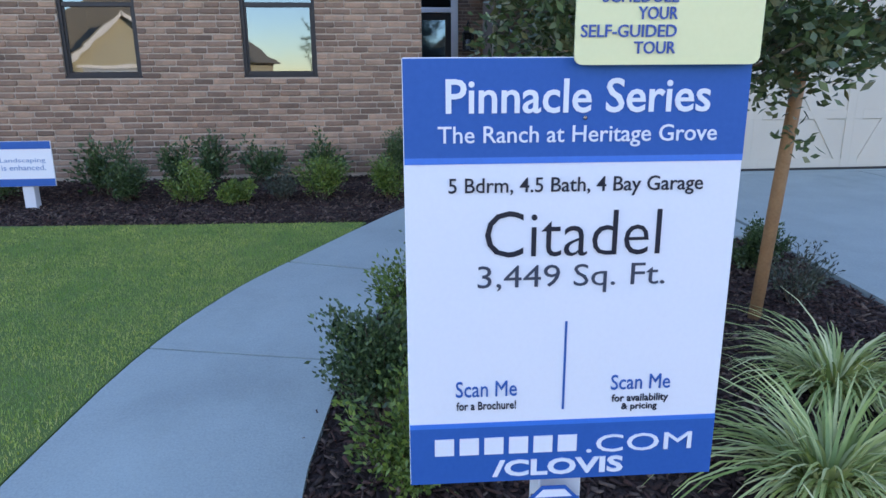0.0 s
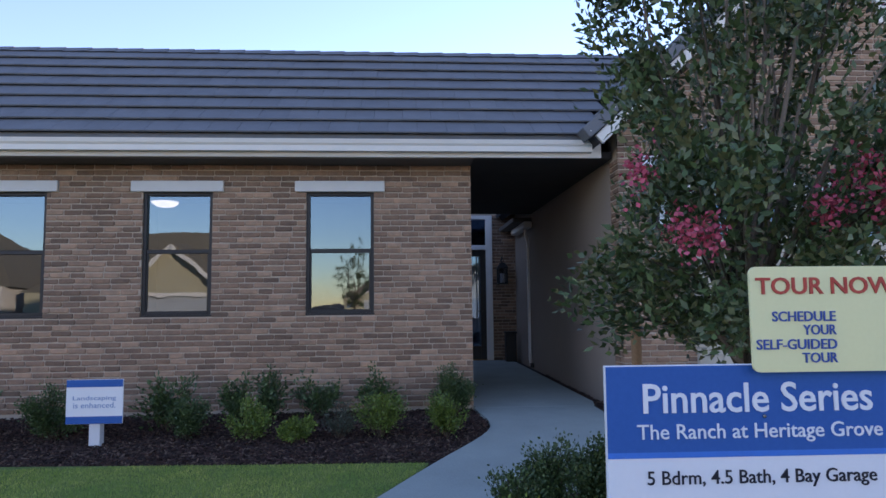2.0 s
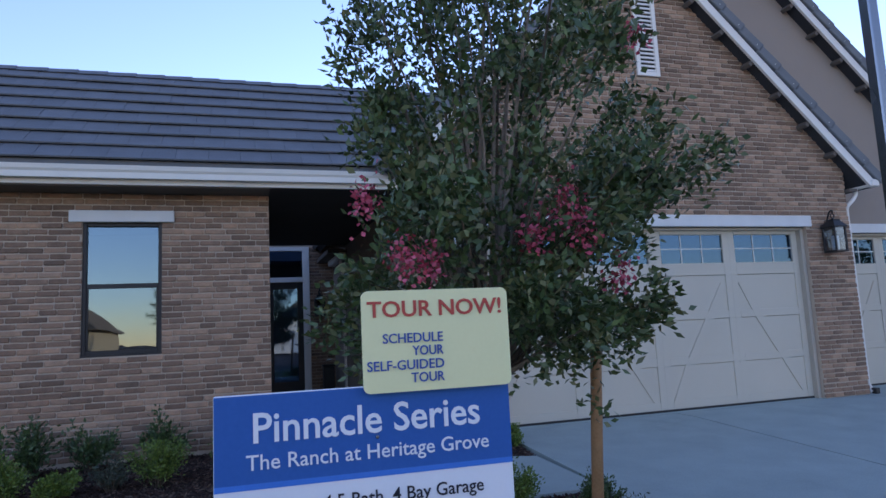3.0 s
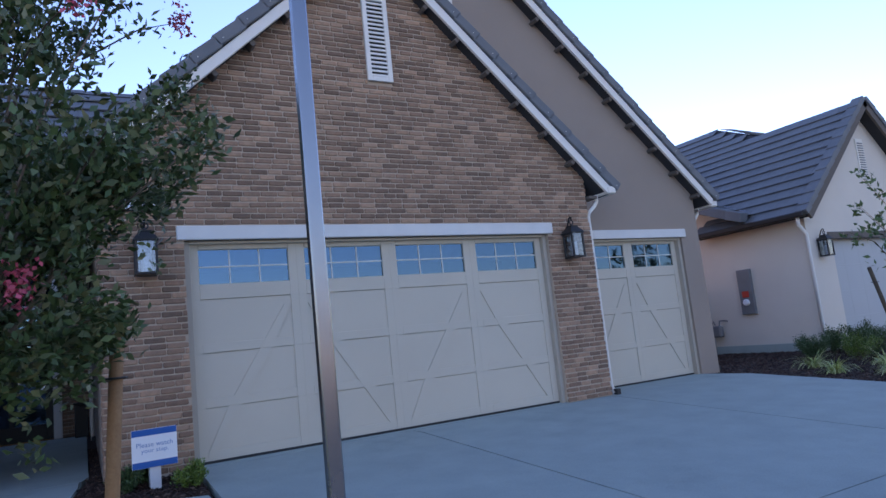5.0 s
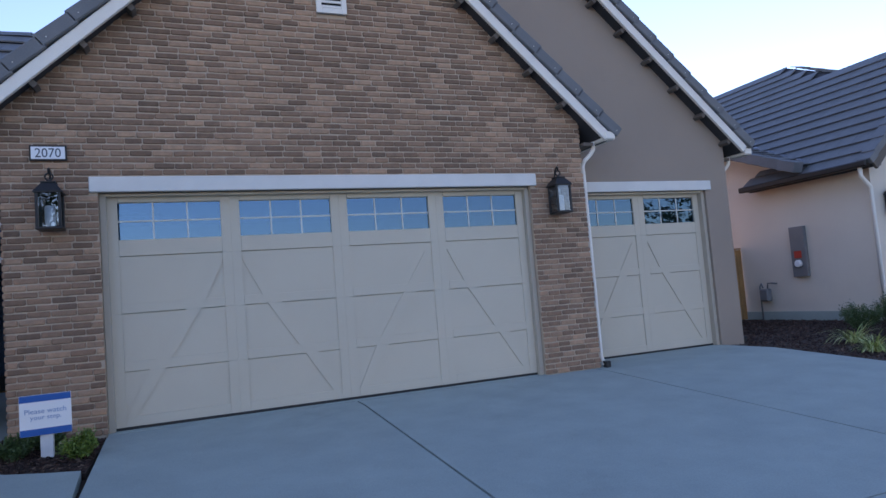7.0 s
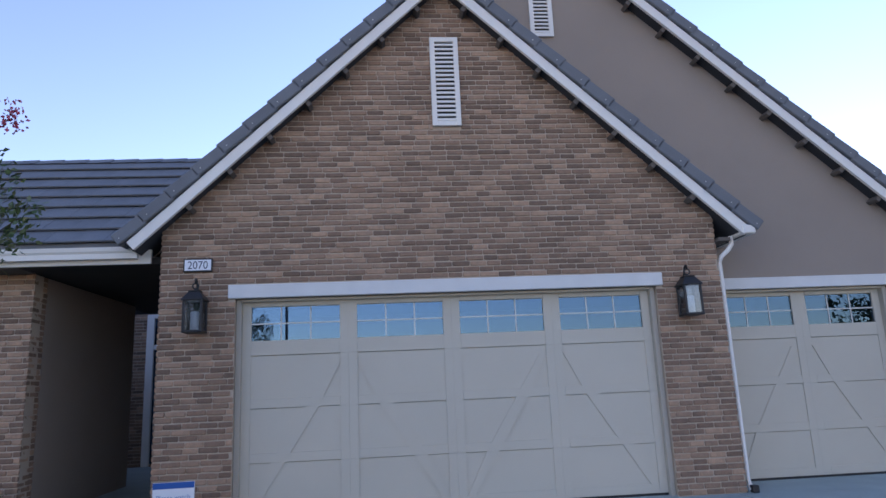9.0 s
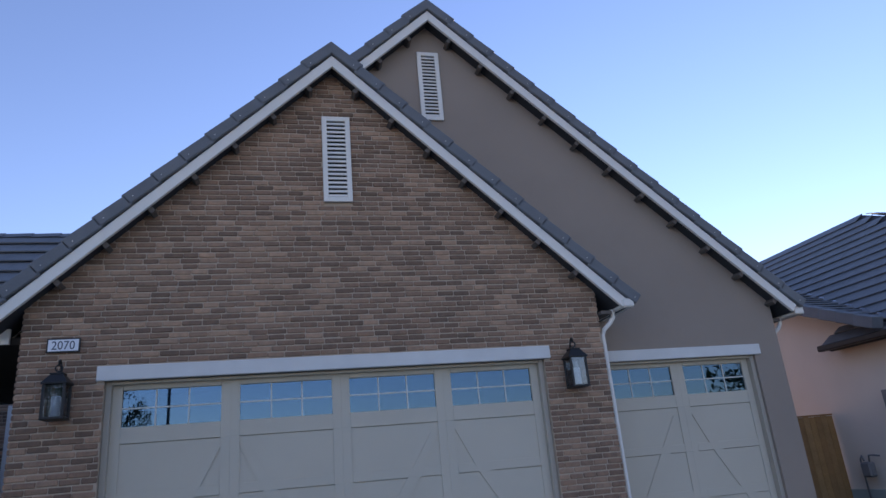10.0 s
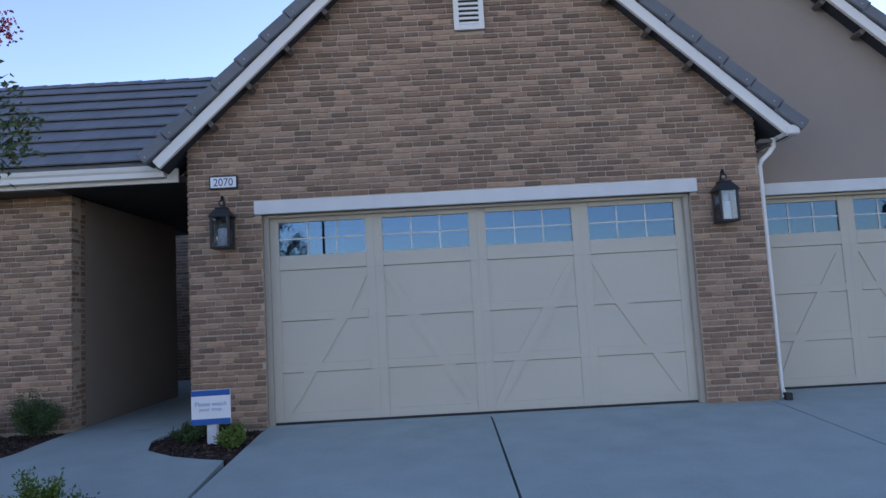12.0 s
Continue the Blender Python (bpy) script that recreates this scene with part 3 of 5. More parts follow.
# ---- garage doors ----
def garage_door(name, x0, x1, y, n, paint, label):
    d = structure(new(name), label, "garage door")
    zs = (0.03, 0.59, 1.185, 1.78, 2.40)
    w = (x1 - x0) / n
    for k in range(4):
        z0, z1 = zs[k] + 0.0003, zs[k + 1] - 0.0003
        zt = z1 - (0.004 if k < 3 else 0.002)
        if k < 3:
            s = part("section", box(x0, x1, y, y + 0.04, z0, zt, bevel=0.002), paint, d)
        else:
            s = part("section", holed([(x0, z0), (x1, z0), (x1, z1), (x0, z1)], y, y + 0.04, [(x0 + c * w + 0.1, x0 + (c + 1) * w - 0.1, 1.95, 2.34) for c in range(n)]), paint, d)
        for c in range(n):
            a, b = x0 + c * w, x0 + (c + 1) * w
            for p, q in ((a + (0.0004 if c else 0.0), a + 0.1), (b - 0.1, b - (0.0004 if c < n - 1 else 0.0))):
                part("stile_board", box(p, q, y - 0.013, y, z0, z1, bevel=0.0005), paint, s)
            if k < 3:
                part("rail_board", box(a + 0.101, b - 0.101, y - 0.013, y, z0, z0 + 0.1, bevel=0.002), paint, s)
            if k == 3:
                part("rail_board", box(a + 0.104, b - 0.104, y - 0.018, y, z1 - 0.055, z1, bevel=0.003), paint, s)
                part("rail_board", box(a + 0.101, b - 0.101, y - 0.013, y, z0, 1.945, bevel=0.002), paint, s)
                win = part("pane", box(a + 0.1, b - 0.1, y + 0.012, y + 0.016, 1.95, 2.34), M_GLASS_G, s)
                win.visible_shadow = False
                bm = bmesh.new()
                for t in (1, 2):
                    xx = a + 0.1 + (w - 0.2) * t / 3
                    cuboid(bm, xx - 0.008, xx + 0.008, y + 0.004, y + 0.011, 1.95, 2.34)
                cuboid(bm, a + 0.1, b - 0.1, y + 0.003, y + 0.0115, 2.137, 2.153)
                part("grille", bm, M_GRILLE, s)
            # brace boards of the carriage pattern, cut at each section
            if k < 3:
                rise = c % 2 == 0
                lo, hi = (a + 0.12, b - 0.12) if rise else (b - 0.12, a + 0.12)
                def at(z):
                    return lo + (hi - lo) * (z - 0.13) / (1.66 - 0.13)
                e0, e1 = max(z0, 0.118), min(z1, 1.674)
                h = 0.075
                e1 = z1 if k < 2 else e1
                out = [(at(e0) - h, e0), (at(e0) + h, e0), (at(e1) + h, e1), (at(e1) - h, e1)]
                out = [(min(max(px, a + 0.104), b - 0.104), pz) for px, pz in out]
                part("brace_board", prism(out, y - 0.0142, y - 0.001), paint, s)
    part("weather_seal", box(x0, x1, y - 0.02, y + 0.035, 0.0, 0.0295, bevel=0.004), M_BLACK, d)
    return d


garage_door("door_1", 0.06, 4.94, 0.16, 4, M_DOOR, "closed sand-painted double carriage-style garage door")
garage_door("door_2", 6.10, 8.42, 0.76, 2, M_DOOR, "closed sand-painted single carriage-style garage door")


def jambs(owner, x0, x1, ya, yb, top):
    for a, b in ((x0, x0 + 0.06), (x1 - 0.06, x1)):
        # side jambs take the darkened door paint, with reveal shade in its colour
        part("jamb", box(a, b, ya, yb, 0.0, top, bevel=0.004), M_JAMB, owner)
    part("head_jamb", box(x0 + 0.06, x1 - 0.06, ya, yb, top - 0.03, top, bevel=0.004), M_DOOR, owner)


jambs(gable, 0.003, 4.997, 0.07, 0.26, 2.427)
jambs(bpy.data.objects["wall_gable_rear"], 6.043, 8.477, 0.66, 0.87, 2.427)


# ---- roofs ----
def slope_frame(origin, along, up):
    """Matrix with x along the eave, y up the slope, z off the roof."""
    a, u = Vector(along).normalized(), Vector(up).normalized()
    m = Matrix((a, u, a.cross(u))).transposed().to_4x4()
    m.translation = origin
    return m


TILE = box(-0.1655, 0.1655, 0.0, 0.38, 0.0, 0.022, bevel=0.003)
tile_me = bpy.data.meshes.new("tile")
TILE.to_mesh(tile_me)
TILE.free()
tile_me.materials.append(M_TILE)


def tile_field(owner, m, width, length, course, joined=False, w=0.333, inside=None):
    """Courses of flat tiles laid up a slope, each lapping the one below."""
    n = int(round(length / course))
    vs, fs = [], []
    tv = np.array([v.co for v in tile_me.vertices])
    tf = [list(p.vertices) for p in tile_me.polygons]
    for r in range(n):
        off = (r % 2) * w / 2
        for c in range(int(width / w) + 1):
            x = c * w + off
            if x > width or (inside and not inside(x, r * course)):
                continue
            lm = m @ pose(x, r * course, 0.052 + random.uniform(0, 0.003), -6.4 + random.uniform(-0.25, 0.25), 0, random.uniform(-0.12, 0.12))
            if joined:
                co = tv @ np.array(lm.to_3x3()).T + np.array(lm.translation)
                vs.append(co)
                fs.append(lm)
            else:
                t = new("tile", tile_me)
                t.parent = owner
                t.matrix_basis = lm
    if joined and vs:
        k = len(tv)
        bm_v = np.concatenate(vs)
        quads = []
        for i in range(len(vs)):
            for f in tf:
                q = [i * k + a for a in f]
                quads.append(q if len(q) == 4 else q + [q[-1]] * (4 - len(q)))
        me = bpy.data.meshes.new("tile_courses")
        me.from_pydata(bm_v.tolist(), [], [[i * k + a for a in f] for i in range(len(vs)) for f in tf])
        link("tile_run", me, M_TILE_ISLE, owner)["kind"] = "stuff"


def roof_slab(name, pts, thick, material, label):
    """A slab over four corners given in order."""
    bm = bmesh.new()
    p = [Vector(q) for q in pts]
    nrm = (p[1] - p[0]).cross(p[-1] - p[0]).normalized()
    if nrm.z < 0:
        nrm = -nrm
    lo, hi = [bm.verts.new(q - nrm * thick) for q in p], [bm.verts.new(q) for q in p]
    bm.faces.new(lo[::-1])
    bm.faces.new(hi)
    for i in range(len(p)):
        j = (i + 1) % len(p)
        bm.faces.new((lo[i], lo[j], hi[j], hi[i]))
    bmesh.ops.recalc_face_normals(bm, faces=bm.faces)
    return structure(part(name, bm, material), label, "roof")


EY, EZ, RY, RZ = 0.04, 3.09, 2.2, 4.84       # wing roof: eave and ridge
roof_w = roof_slab("roof_wing", [(-13.3, EY, EZ), (-1.15, EY, EZ), (0.72, RY, RZ), (-13.3, RY, RZ)], 0.1, M_UNDER, "dark slate-grey flat tile roof of the low wing")
roof_slab("roof_wing_back", [(-13.3, RY, RZ), (0.72, RY, RZ), (0.5, 5.2, 3.0), (-13.3, 5.2, 3.0)], 0.1, M_TILE_ISLE, "rear slope of the wing roof")
wing_l = math.hypot(RY - EY, RZ - EZ)
tile_field(roof_w, slope_frame((-10.3, EY - 0.03, EZ), (1, 0, 0), (0, RY - EY, RZ - EZ)), 11.2, wing_l + 0.03, wing_l / 8,
           inside=lambda x, s: x - 10.3 + 0.16 < (-1.12 if s < 0.2 else G1 - (A1 - EZ - s * (RZ - EZ) / wing_l) / K1 + 0.16))
for k in range(30):
    t = part("ridge_tile", prism([(-0.13, -0.05), (0, 0.045), (0.13, -0.05), (0.1, -0.055), (0, 0.02), (-0.1, -0.055)], 0, 0.4), M_TILE, roof_w)
    t.matrix_basis = pose(-10.3 + 0.36 * k, RY, RZ + 0.045, 1.8, 0, -90)
structure(part("roof_over_hall", box(-7.2, -0.5, 6.5, 12.3, 4.2, 4.35), M_UNDER), "flat dark roof over the hall", "roof")


def gable_roof(name, gx, az, pitch, half, yf, yb, label, tip_gutter=True):
    """Two slopes with a white rake board, stepped rake tiles and lookouts under the overhang."""
    ang = math.degrees(math.atan(pitch))
    length = half / math.cos(math.atan(pitch))
    r = structure(new(name), label, "roof")
    for s in (-1, 1):
        def put(bm):
            # local: x down the slope, z off the roof
            bm.transform(pose(gx, 0, az, 0, ang, 0) if s > 0 else pose(gx, 0, az, 0, -ang, 0) @ Matrix.Diagonal((-1, 1, 1, 1)))
            if s < 0:
                bmesh.ops.reverse_faces(bm, faces=bm.faces)
            bmesh.ops.bisect_plane(bm, geom=bm.verts[:] + bm.edges[:] + bm.faces[:], plane_co=(gx + s * 0.0006, 0, 0), plane_no=(s, 0, 0), clear_inner=True)
            bmesh.ops.holes_fill(bm, edges=[e for e in bm.edges if e.is_boundary], sides=0)
            bmesh.ops.recalc_face_normals(bm, faces=bm.faces)
            return bm
        part("deck", put(box(-0.3, length, yf + 0.03, yb, -0.1, 0.02)), M_UNDER, r)
        part("rake_board", put(box(-0.3, length - 0.02, yf - 0.02, yf + 0.03, -0.122, 0.0, bevel=0.006)), M_TRIM, r, "off-white rake board")
        n = int(length / 0.395) + 1
        for k in range(n):
            u = k * 0.395 - (0.17 if k == 0 else 0.02)
            e = min(k * 0.395 + 0.41, length + 0.06)
            bm = box(u, e, yf - 0.055, yf + 0.22, 0.0, 0.145, bevel=0.012, m=None)
            bmesh.ops.rotate(bm, cent=(u, 0, 0), matrix=Matrix.Rotation(radians(-3.2), 3, "Y"), verts=bm.verts)
            t = part("rake_tile", put(bm), M_TILE, r)
            bm = bmesh.new()
            bmesh.ops.create_icosphere(bm, subdivisions=1, radius=0.007)
            bmesh.ops.translate(bm, vec=(k * 0.395 + 0.31, yf - 0.056, 0.075), verts=bm.verts)
            part("nail", put(bm), M_TRIM, t)
        k = 0.55
        while k < length - 0.3:
            part("lookout", put(box(k - 0.03, k + 0.03, yf + 0.03, yf + 0.26, -0.185, -0.101, bevel=0.004)), M_SOFFIT, r)
            k += 0.62
        part("tile_slope", put(box(-0.3, length + 0.05, yf + 0.22, yb, 0.02, 0.09)), M_TILE_ISLE, r)
    cap = prism([(-0.2, -0.14), (0, 0.06), (0.2, -0.14), (0, -0.2)], yf + 0.21, yb)
    bmesh.ops.translate(cap, vec=(gx, 0, az + 0.16), verts=cap.verts)
    part("ridge_cap", cap, M_TILE, r)
    return r


gable_roof("roof_gable_front", G1, A1, K1, 3.68, -0.2, 5.5, "dark slate-tiled gable roof with off-white rake boards")
gable_roof("roof_gable_rear", G2, A2, K2, 5.2, 0.40, 12.2, "tall dark slate-tiled gable roof with off-white rake boards")


# gutters and downpipes
def gutter(name, x0, x1, y, z, label):
    """Ogee gutter along x with its face to -y."""
    prof = [(y + 0.12, z + 0.13), (y, z + 0.13), (y + 0.012, z + 0.085), (y + 0.03, z + 0.06), (y + 0.035, z), (y + 0.12, z)]
    bm = bmesh.new()
    a = [bm.verts.new((x0, p, q)) for p, q in prof]
    b = [bm.verts.new((x1, p, q)) for p, q in prof]
    for i in range(len(prof)):
        j = (i + 1) % len(prof)
        bm.faces.new((a[i], a[j], b[j], b[i]))
    bm.faces.new(a[::-1])
    bm.faces.new(b)
    bmesh.ops.recalc_face_normals(bm, faces=bm.faces)
    return tagged(part(name, bm, M_TRIM), label, "gutter")


gutter("gutter", -13.3, -1.13, 0.0, 2.945, "off-white ogee gutter along the low wing eave")
structure(part("eave_closure", box(-13.3, -1.13, 0.025, 0.07, 3.0755, 3.135), M_TILE), "dark eave closure strip above the gutter", "trim")
structure(part("fascia_wing", box(-13.3, -1.0, 0.122, 0.16, 2.895, 3.06), M_TRIM), "off-white fascia board of the wing", "trim")
structure(part("soffit_wing", box(-13.3, -2.49, 0.16, 0.546, 2.882, 2.90), M_SOFFIT), "brown soffit under the wing eave", "trim")


def downpipe(x, y, z, dx, label, paint=None, foot=0.03):
    bm = bmesh.new()
    s = 0.03
    path = [(x + dx, y - 0.06, z), (x + dx, y - 0.05, z - 0.1), (x + dx * 0.7, y - 0.04, z - 0.17), (x + dx * 0.15, y - 0.02, z - 0.25), (x, y, z - 0.32), (x, y, z - 0.5), (x, y, foot + 0.12), (x + 0.01, y - 0.06, foot)]
    rod(bm, path, [s] * len(path), 8)
    pipe = tagged(part("downpipe", bm, paint or M_TRIM), label, "downpipe")
    part("outlet", box(x - 0.012, x + 0.062, y - 0.13, y - 0.045, foot - 0.028, foot + 0.055, bevel=0.008), M_BLACK, pipe, "black drain outlet")
    return pipe


for x, y, z in ((5.862, 0.06, 3.02), (8.965, 0.78, 2.98)):
    g = tagged(part("gutter", box(x + 0.2, x + 0.36, y - 0.3 if y < 0.3 else y - 0.37, 5.0, z - 0.02, z + 0.09, bevel=0.015), M_TRIM), "off-white gutter along the side eave", "gutter")
    downpipe(x, y, z, 0.16, "off-white downpipe bending back to the wall corner")
    structure(part("soffit_box", box(x - 0.03, x + 0.12, y - 0.12, y + 1.0, z - 0.065, z - 0.022), M_SOFFIT), "brown boxed eave return", "trim")


# ---- fixtures on the house ----
def gable_vent(x0, x1, z0, z1, y):
    v = thing("gable_vent", ((x0 + x1) / 2, y, z0), "tall white louvred gable vent on the wall", "vent", "gable vents")
    w, h, b = (x1 - x0) / 2, z1 - z0, 0.062
    bm = bmesh.new()
    for a in ((-w, -w + b, 0, h), (w - b, w, 0, h), (-w + b, w - b, 0, b), (-w + b, w - b, h - b, h)):
        cuboid(bm, a[0], a[1], -0.035, 0.0, a[2], a[3], 0.004)
    part("frame", bm, M_TRIM, v)
    part("backing", box(-w + b, w - b, -0.004, 0.004, b, h - b), M_BLACK, v)
    n = 18
    for k in range(n):
        z = b + (h - 2 * b) * (k + 0.5) / n
        part("slat", box(-w + b, w - b, -0.03, 0.012, -0.005, 0.005, m=pose(0, -0.012, z, 58, 0, 0)), M_TRIM, v)


gable_vent(2.36, 2.72, 4.51, 5.71, -0.004)
gable_vent(3.84, 4.17, 6.08, 7.24, 0.616)


def lantern(x, y, z, scale=1.0, turn=0.0, label="black iron wall lantern with clear panes"):
    """Origin at the wall, at the height of the lantern's foot."""
    o = thing("wall_lantern", (x, y, z), label, "lantern", "wall lanterns", turn)
    o.scale = (scale, scale, scale)
    part("backplate", box(-0.06, 0.06, -0.022, 0.0, 0.13, 0.42, bevel=0.01), M_BLACK, o)
    c = -0.15
    bm = bmesh.new()
    rod(bm, [(0, -0.02, 0.36), (0, -0.05, 0.47), (0, c + 0.05, 0.58), (0, c + 0.012, 0.61), (0, c - 0.012, 0.6), (0, c, 0.56)], [0.012] * 6, 8)
    part("arm", bm, M_BLACK, o)
    bm = bmesh.new()
    rod(bm, [(0.034 * math.cos(k), c, 0.525 + 0.034 * math.sin(k)) for k in np.linspace(0, math.tau, 13)], [0.009] * 13, 6, False)
    part("ring", bm, M_BLACK, o)
    bm = bmesh.new()
    r = bmesh.ops.create_cone(bm, cap_ends=True, segments=4, radius1=0.172, radius2=0.085, depth=0.085)["verts"]
    bmesh.ops.rotate(bm, matrix=Matrix.Rotation(radians(45), 3, "Z"), verts=r)
    bmesh.ops.translate(bm, vec=(0, c, 0.412), verts=r)
    cuboid(bm, -0.122, 0.122, c - 0.122, c + 0.122, 0.352, 0.37, 0.004)
    cuboid(bm, -0.066, 0.066, c - 0.066, c + 0.066, 0.4546, 0.472, 0.005)
    rod(bm, [(0, c, 0.4725), (0, c, 0.492)], [0.022, 0.014], 8)
    part("cap", bm, M_BLACK, o)
    for sx in (-1, 1):
        for sy in (-1, 1):
            part("post", box(sx * 0.096 - 0.013, sx * 0.096 + 0.013, c + sy * 0.096 - 0.013, c + sy * 0.096 + 0.013, 0.026, 0.352, bevel=0.003), M_BLACK, o)
    part("base", box(-0.112, 0.112, c - 0.112, c + 0.112, 0.0, 0.026, bevel=0.006), M_BLACK, o)
    for k in range(4):
        p = part("pane", box(-0.083, 0.083, -0.0015, 0.0015, 0.027, 0.351, m=pose(0, c, 0, 0, 0, 90 * k) @ pose(0, -0.096, 0)), M_CLEAR, o)
        p.visible_shadow = False
    part("frosted_tube", lathe([(0.046, 0.027), (0.048, 0.04), (0.048, 0.225), (0.042, 0.235)], 14), M_WHITE, o).location = (0, c, 0)
    return o


lantern(-0.40, -0.002, 2.04)
lantern(5.33, -0.002, 2.04)
lantern(-1.17, 6.79, 1.62, 0.95)
lantern(13.42, 1.145, 2.0)

plate = thing("house_number_plate", (-0.42, -0.004, 2.83), "white house number plate reading 2070 in dark frame", "house number")
part("frame", box(-0.163, 0.163, -0.022, 0.0, -0.078, 0.078, bevel=0.004), M_BRONZE, plate)
part("face", box(-0.148, 0.148, -0.026, -0.02, -0.062, 0.062, bevel=0.002), M_WHITE, plate)
words("2070", 0.225, 0.092, M_GREYINK, plate, (0, -0.0275, 0))

# front door with sidelights and transom, deep in the passage
door = structure(new("door_3"), "dark glazed front door with white frame and sidelights", "door")
for a, b in ((-3.35, -3.2), (-1.5, -1.36), (-2.87, -2.8)):
    part("post", box(a, b, 6.76, 6.9, 0.0, 3.1, bevel=0.006), M_TRIM, door)
part("transom_bar", box(-3.2, -1.5, 6.762, 6.9, 2.36, 2.46, bevel=0.006), M_TRIM, door)
part("head", box(-3.2, -1.5, 6.762, 6.9, 3.02, 3.1, bevel=0.006), M_TRIM, door)
bm = bmesh.new()
for a in ((-2.8, -2.68, 0.02, 2.36), (-1.62, -1.5, 0.02, 2.36), (-2.68, -1.62, 0.02, 0.3), (-2.68, -1.62, 2.22, 2.36), (-2.19, -2.11, 0.3, 2.22)):
    cuboid(bm, a[0], a[1], 6.8, 6.85, a[2], a[3], 0.005)
part("door_leaf", bm, M_BRONZE, door)
for a in ((-3.2, -2.87, 0.05, 2.36), (-2.68, -1.62, 0.3, 2.22), (-3.2, -1.5, 2.46, 3.02)):
    part("pane", box(a[0], a[1], 6.822, 6.828, a[2], a[3]), M_GLASS_G, door).visible_shadow = False
bm = bmesh.new()
rod(bm, [(-1.57, 6.8, 1.05), (-1.57, 6.74, 1.05), (-1.69, 6.735, 1.05)], [0.011] * 3, 8)
part("door_handle", bm, M_BLACK, door)
urn = thing("planter_pot", (-1.05, 6.45, 0.0), "tall black square pot beside the front door", "pot")
part("body", box(-0.11, 0.11, -0.11, 0.11, 0.0, 0.58, bevel=0.01), M_BLACK, urn)
part("rim", box(-0.125, 0.125, -0.125, 0.125, 0.58, 0.62, bevel=0.008), M_BLACK, urn)
tagged(part("gutter", box(-1.03, -0.87, 4.85, 6.3, 2.62, 2.74, bevel=0.02), M_TRIM), "off-white gutter over the inner court", "gutter")
downpipe(-0.9, 5.15, 2.62, -0.05, "off-white downpipe in the inner court")
structure(part("eave_court", box(-1.2, -0.5, 5.0, 6.8, 2.75, 2.83), M_SOFFIT), "brown eave over the inner court", "trim")
lamp = thing("ceiling_lamp", (-6.74, 2.4, 2.882), "lit bowl-shaped ceiling lamp in the wing room", "ceiling lamp")
part("bowl", lathe([(0.02, -0.235), (0.11, -0.22), (0.17, -0.185), (0.19, -0.15)], 20), M_GLOW, lamp)
part("rim", lathe([(0.195, -0.152), (0.2, -0.14), (0.195, -0.128), (0.02, -0.12)], 20), M_TRIM, lamp)
part("stem", lathe([(0.02, -0.125), (0.02, -0.02), (0.06, -0.015), (0.06, 0.0)], 12), M_TRIM, lamp)


# ---- signs ----
def rounded(w, h, r, y0, y1, n=5):
    out = []
    for cx, cz, a0 in ((w / 2 - r, h / 2 - r, 0), (-w / 2 + r, h / 2 - r, 90), (-w / 2 + r, -h / 2 + r, 180), (w / 2 - r, -h / 2 + r, 270)):
        for k in range(n + 1):
            a = radians(a0 + 90 * k / n)
            out.append((cx + r * math.cos(a), cz + r * math.sin(a)))
    return prism(out, y0, y1)


SW, SH = 0.624, 0.836
sign = thing("model_home_sign", (-2.618, -5.972, fall(-5.97) - 0.03), "blue and white model home sign board on white post", "sign", turn=-1.5)
B = 0.262 - fall(-5.97) + 0.03                  # foot of the board over the post's foot
part("post", box(-0.045, 0.045, 0.014, 0.104, 0.0, B + 0.5, bevel=0.004), M_POST, sign)
part("board", box(-SW / 2, SW / 2, -0.004, 0.012, B, B + SH, bevel=0.002), M_WHITE, sign)


def band(f0, f1, mat, name="band"):
    part(name, box(-SW / 2 + 0.001, SW / 2 - 0.001, -0.0055, -0.0038, B + SH * (1 - f1), B + SH * (1 - f0)), mat, sign)


band(0.002, 0.207, M_BLUE)
band(0.207, 0.221, M_SKYBLUE, "stripe")
band(0.838, 0.850, M_SKYBLUE, "stripe")
band(0.850, 0.998, M_BLUE)


def line(text, f0, f1, fc, h, mat, heavy=0.0, y=-0.0062):
    words(text, SW * (f1 - f0), SH * h, mat, sign, (SW * ((f0 + f1) / 2 - 0.5), y, B + SH * (1 - fc)), 0, heavy)


line("Pinnacle Series", 0.121, 0.884, 0.079, 0.072, M_WHITE, 0.012, -0.0068)
line("The Ranch at Heritage Grove", 0.098, 0.912, 0.164, 0.047, M_WHITE, 0.004, -0.0068)
line("5 Bdrm, 4.5 Bath, 4 Bay Garage", 0.128, 0.886, 0.273, 0.043, M_INK, 0.004, -0.005)
line("Citadel", 0.236, 0.769, 0.378, 0.105, M_INK, -0.008, -0.005)
line("3,449 Sq. Ft.", 0.215, 0.792, 0.484, 0.068, M_GREYINK, -0.004, -0.005)
line("Scan Me", 0.148, 0.342, 0.75, 0.04, M_BLUE, 0.0, -0.005)
line("for a Brochure!", 0.150, 0.340, 0.793, 0.021, M_INK, 0.006, -0.005)
line("Scan Me", 0.645, 0.838, 0.745, 0.038, M_BLUE, 0.0, -0.005)
line("for availability", 0.650, 0.835, 0.789, 0.025, M_INK, 0.006, -0.005)
line("& pricing", 0.683, 0.800, 0.811, 0.021, M_INK, 0.006, -0.005)
part("rule", box(-SW * 0.008 - 0.0022, -SW * 0.008 + 0.0022, -0.0055, -0.0038, B + SH * 0.19, B + SH * 0.413), M_BLUE, sign)
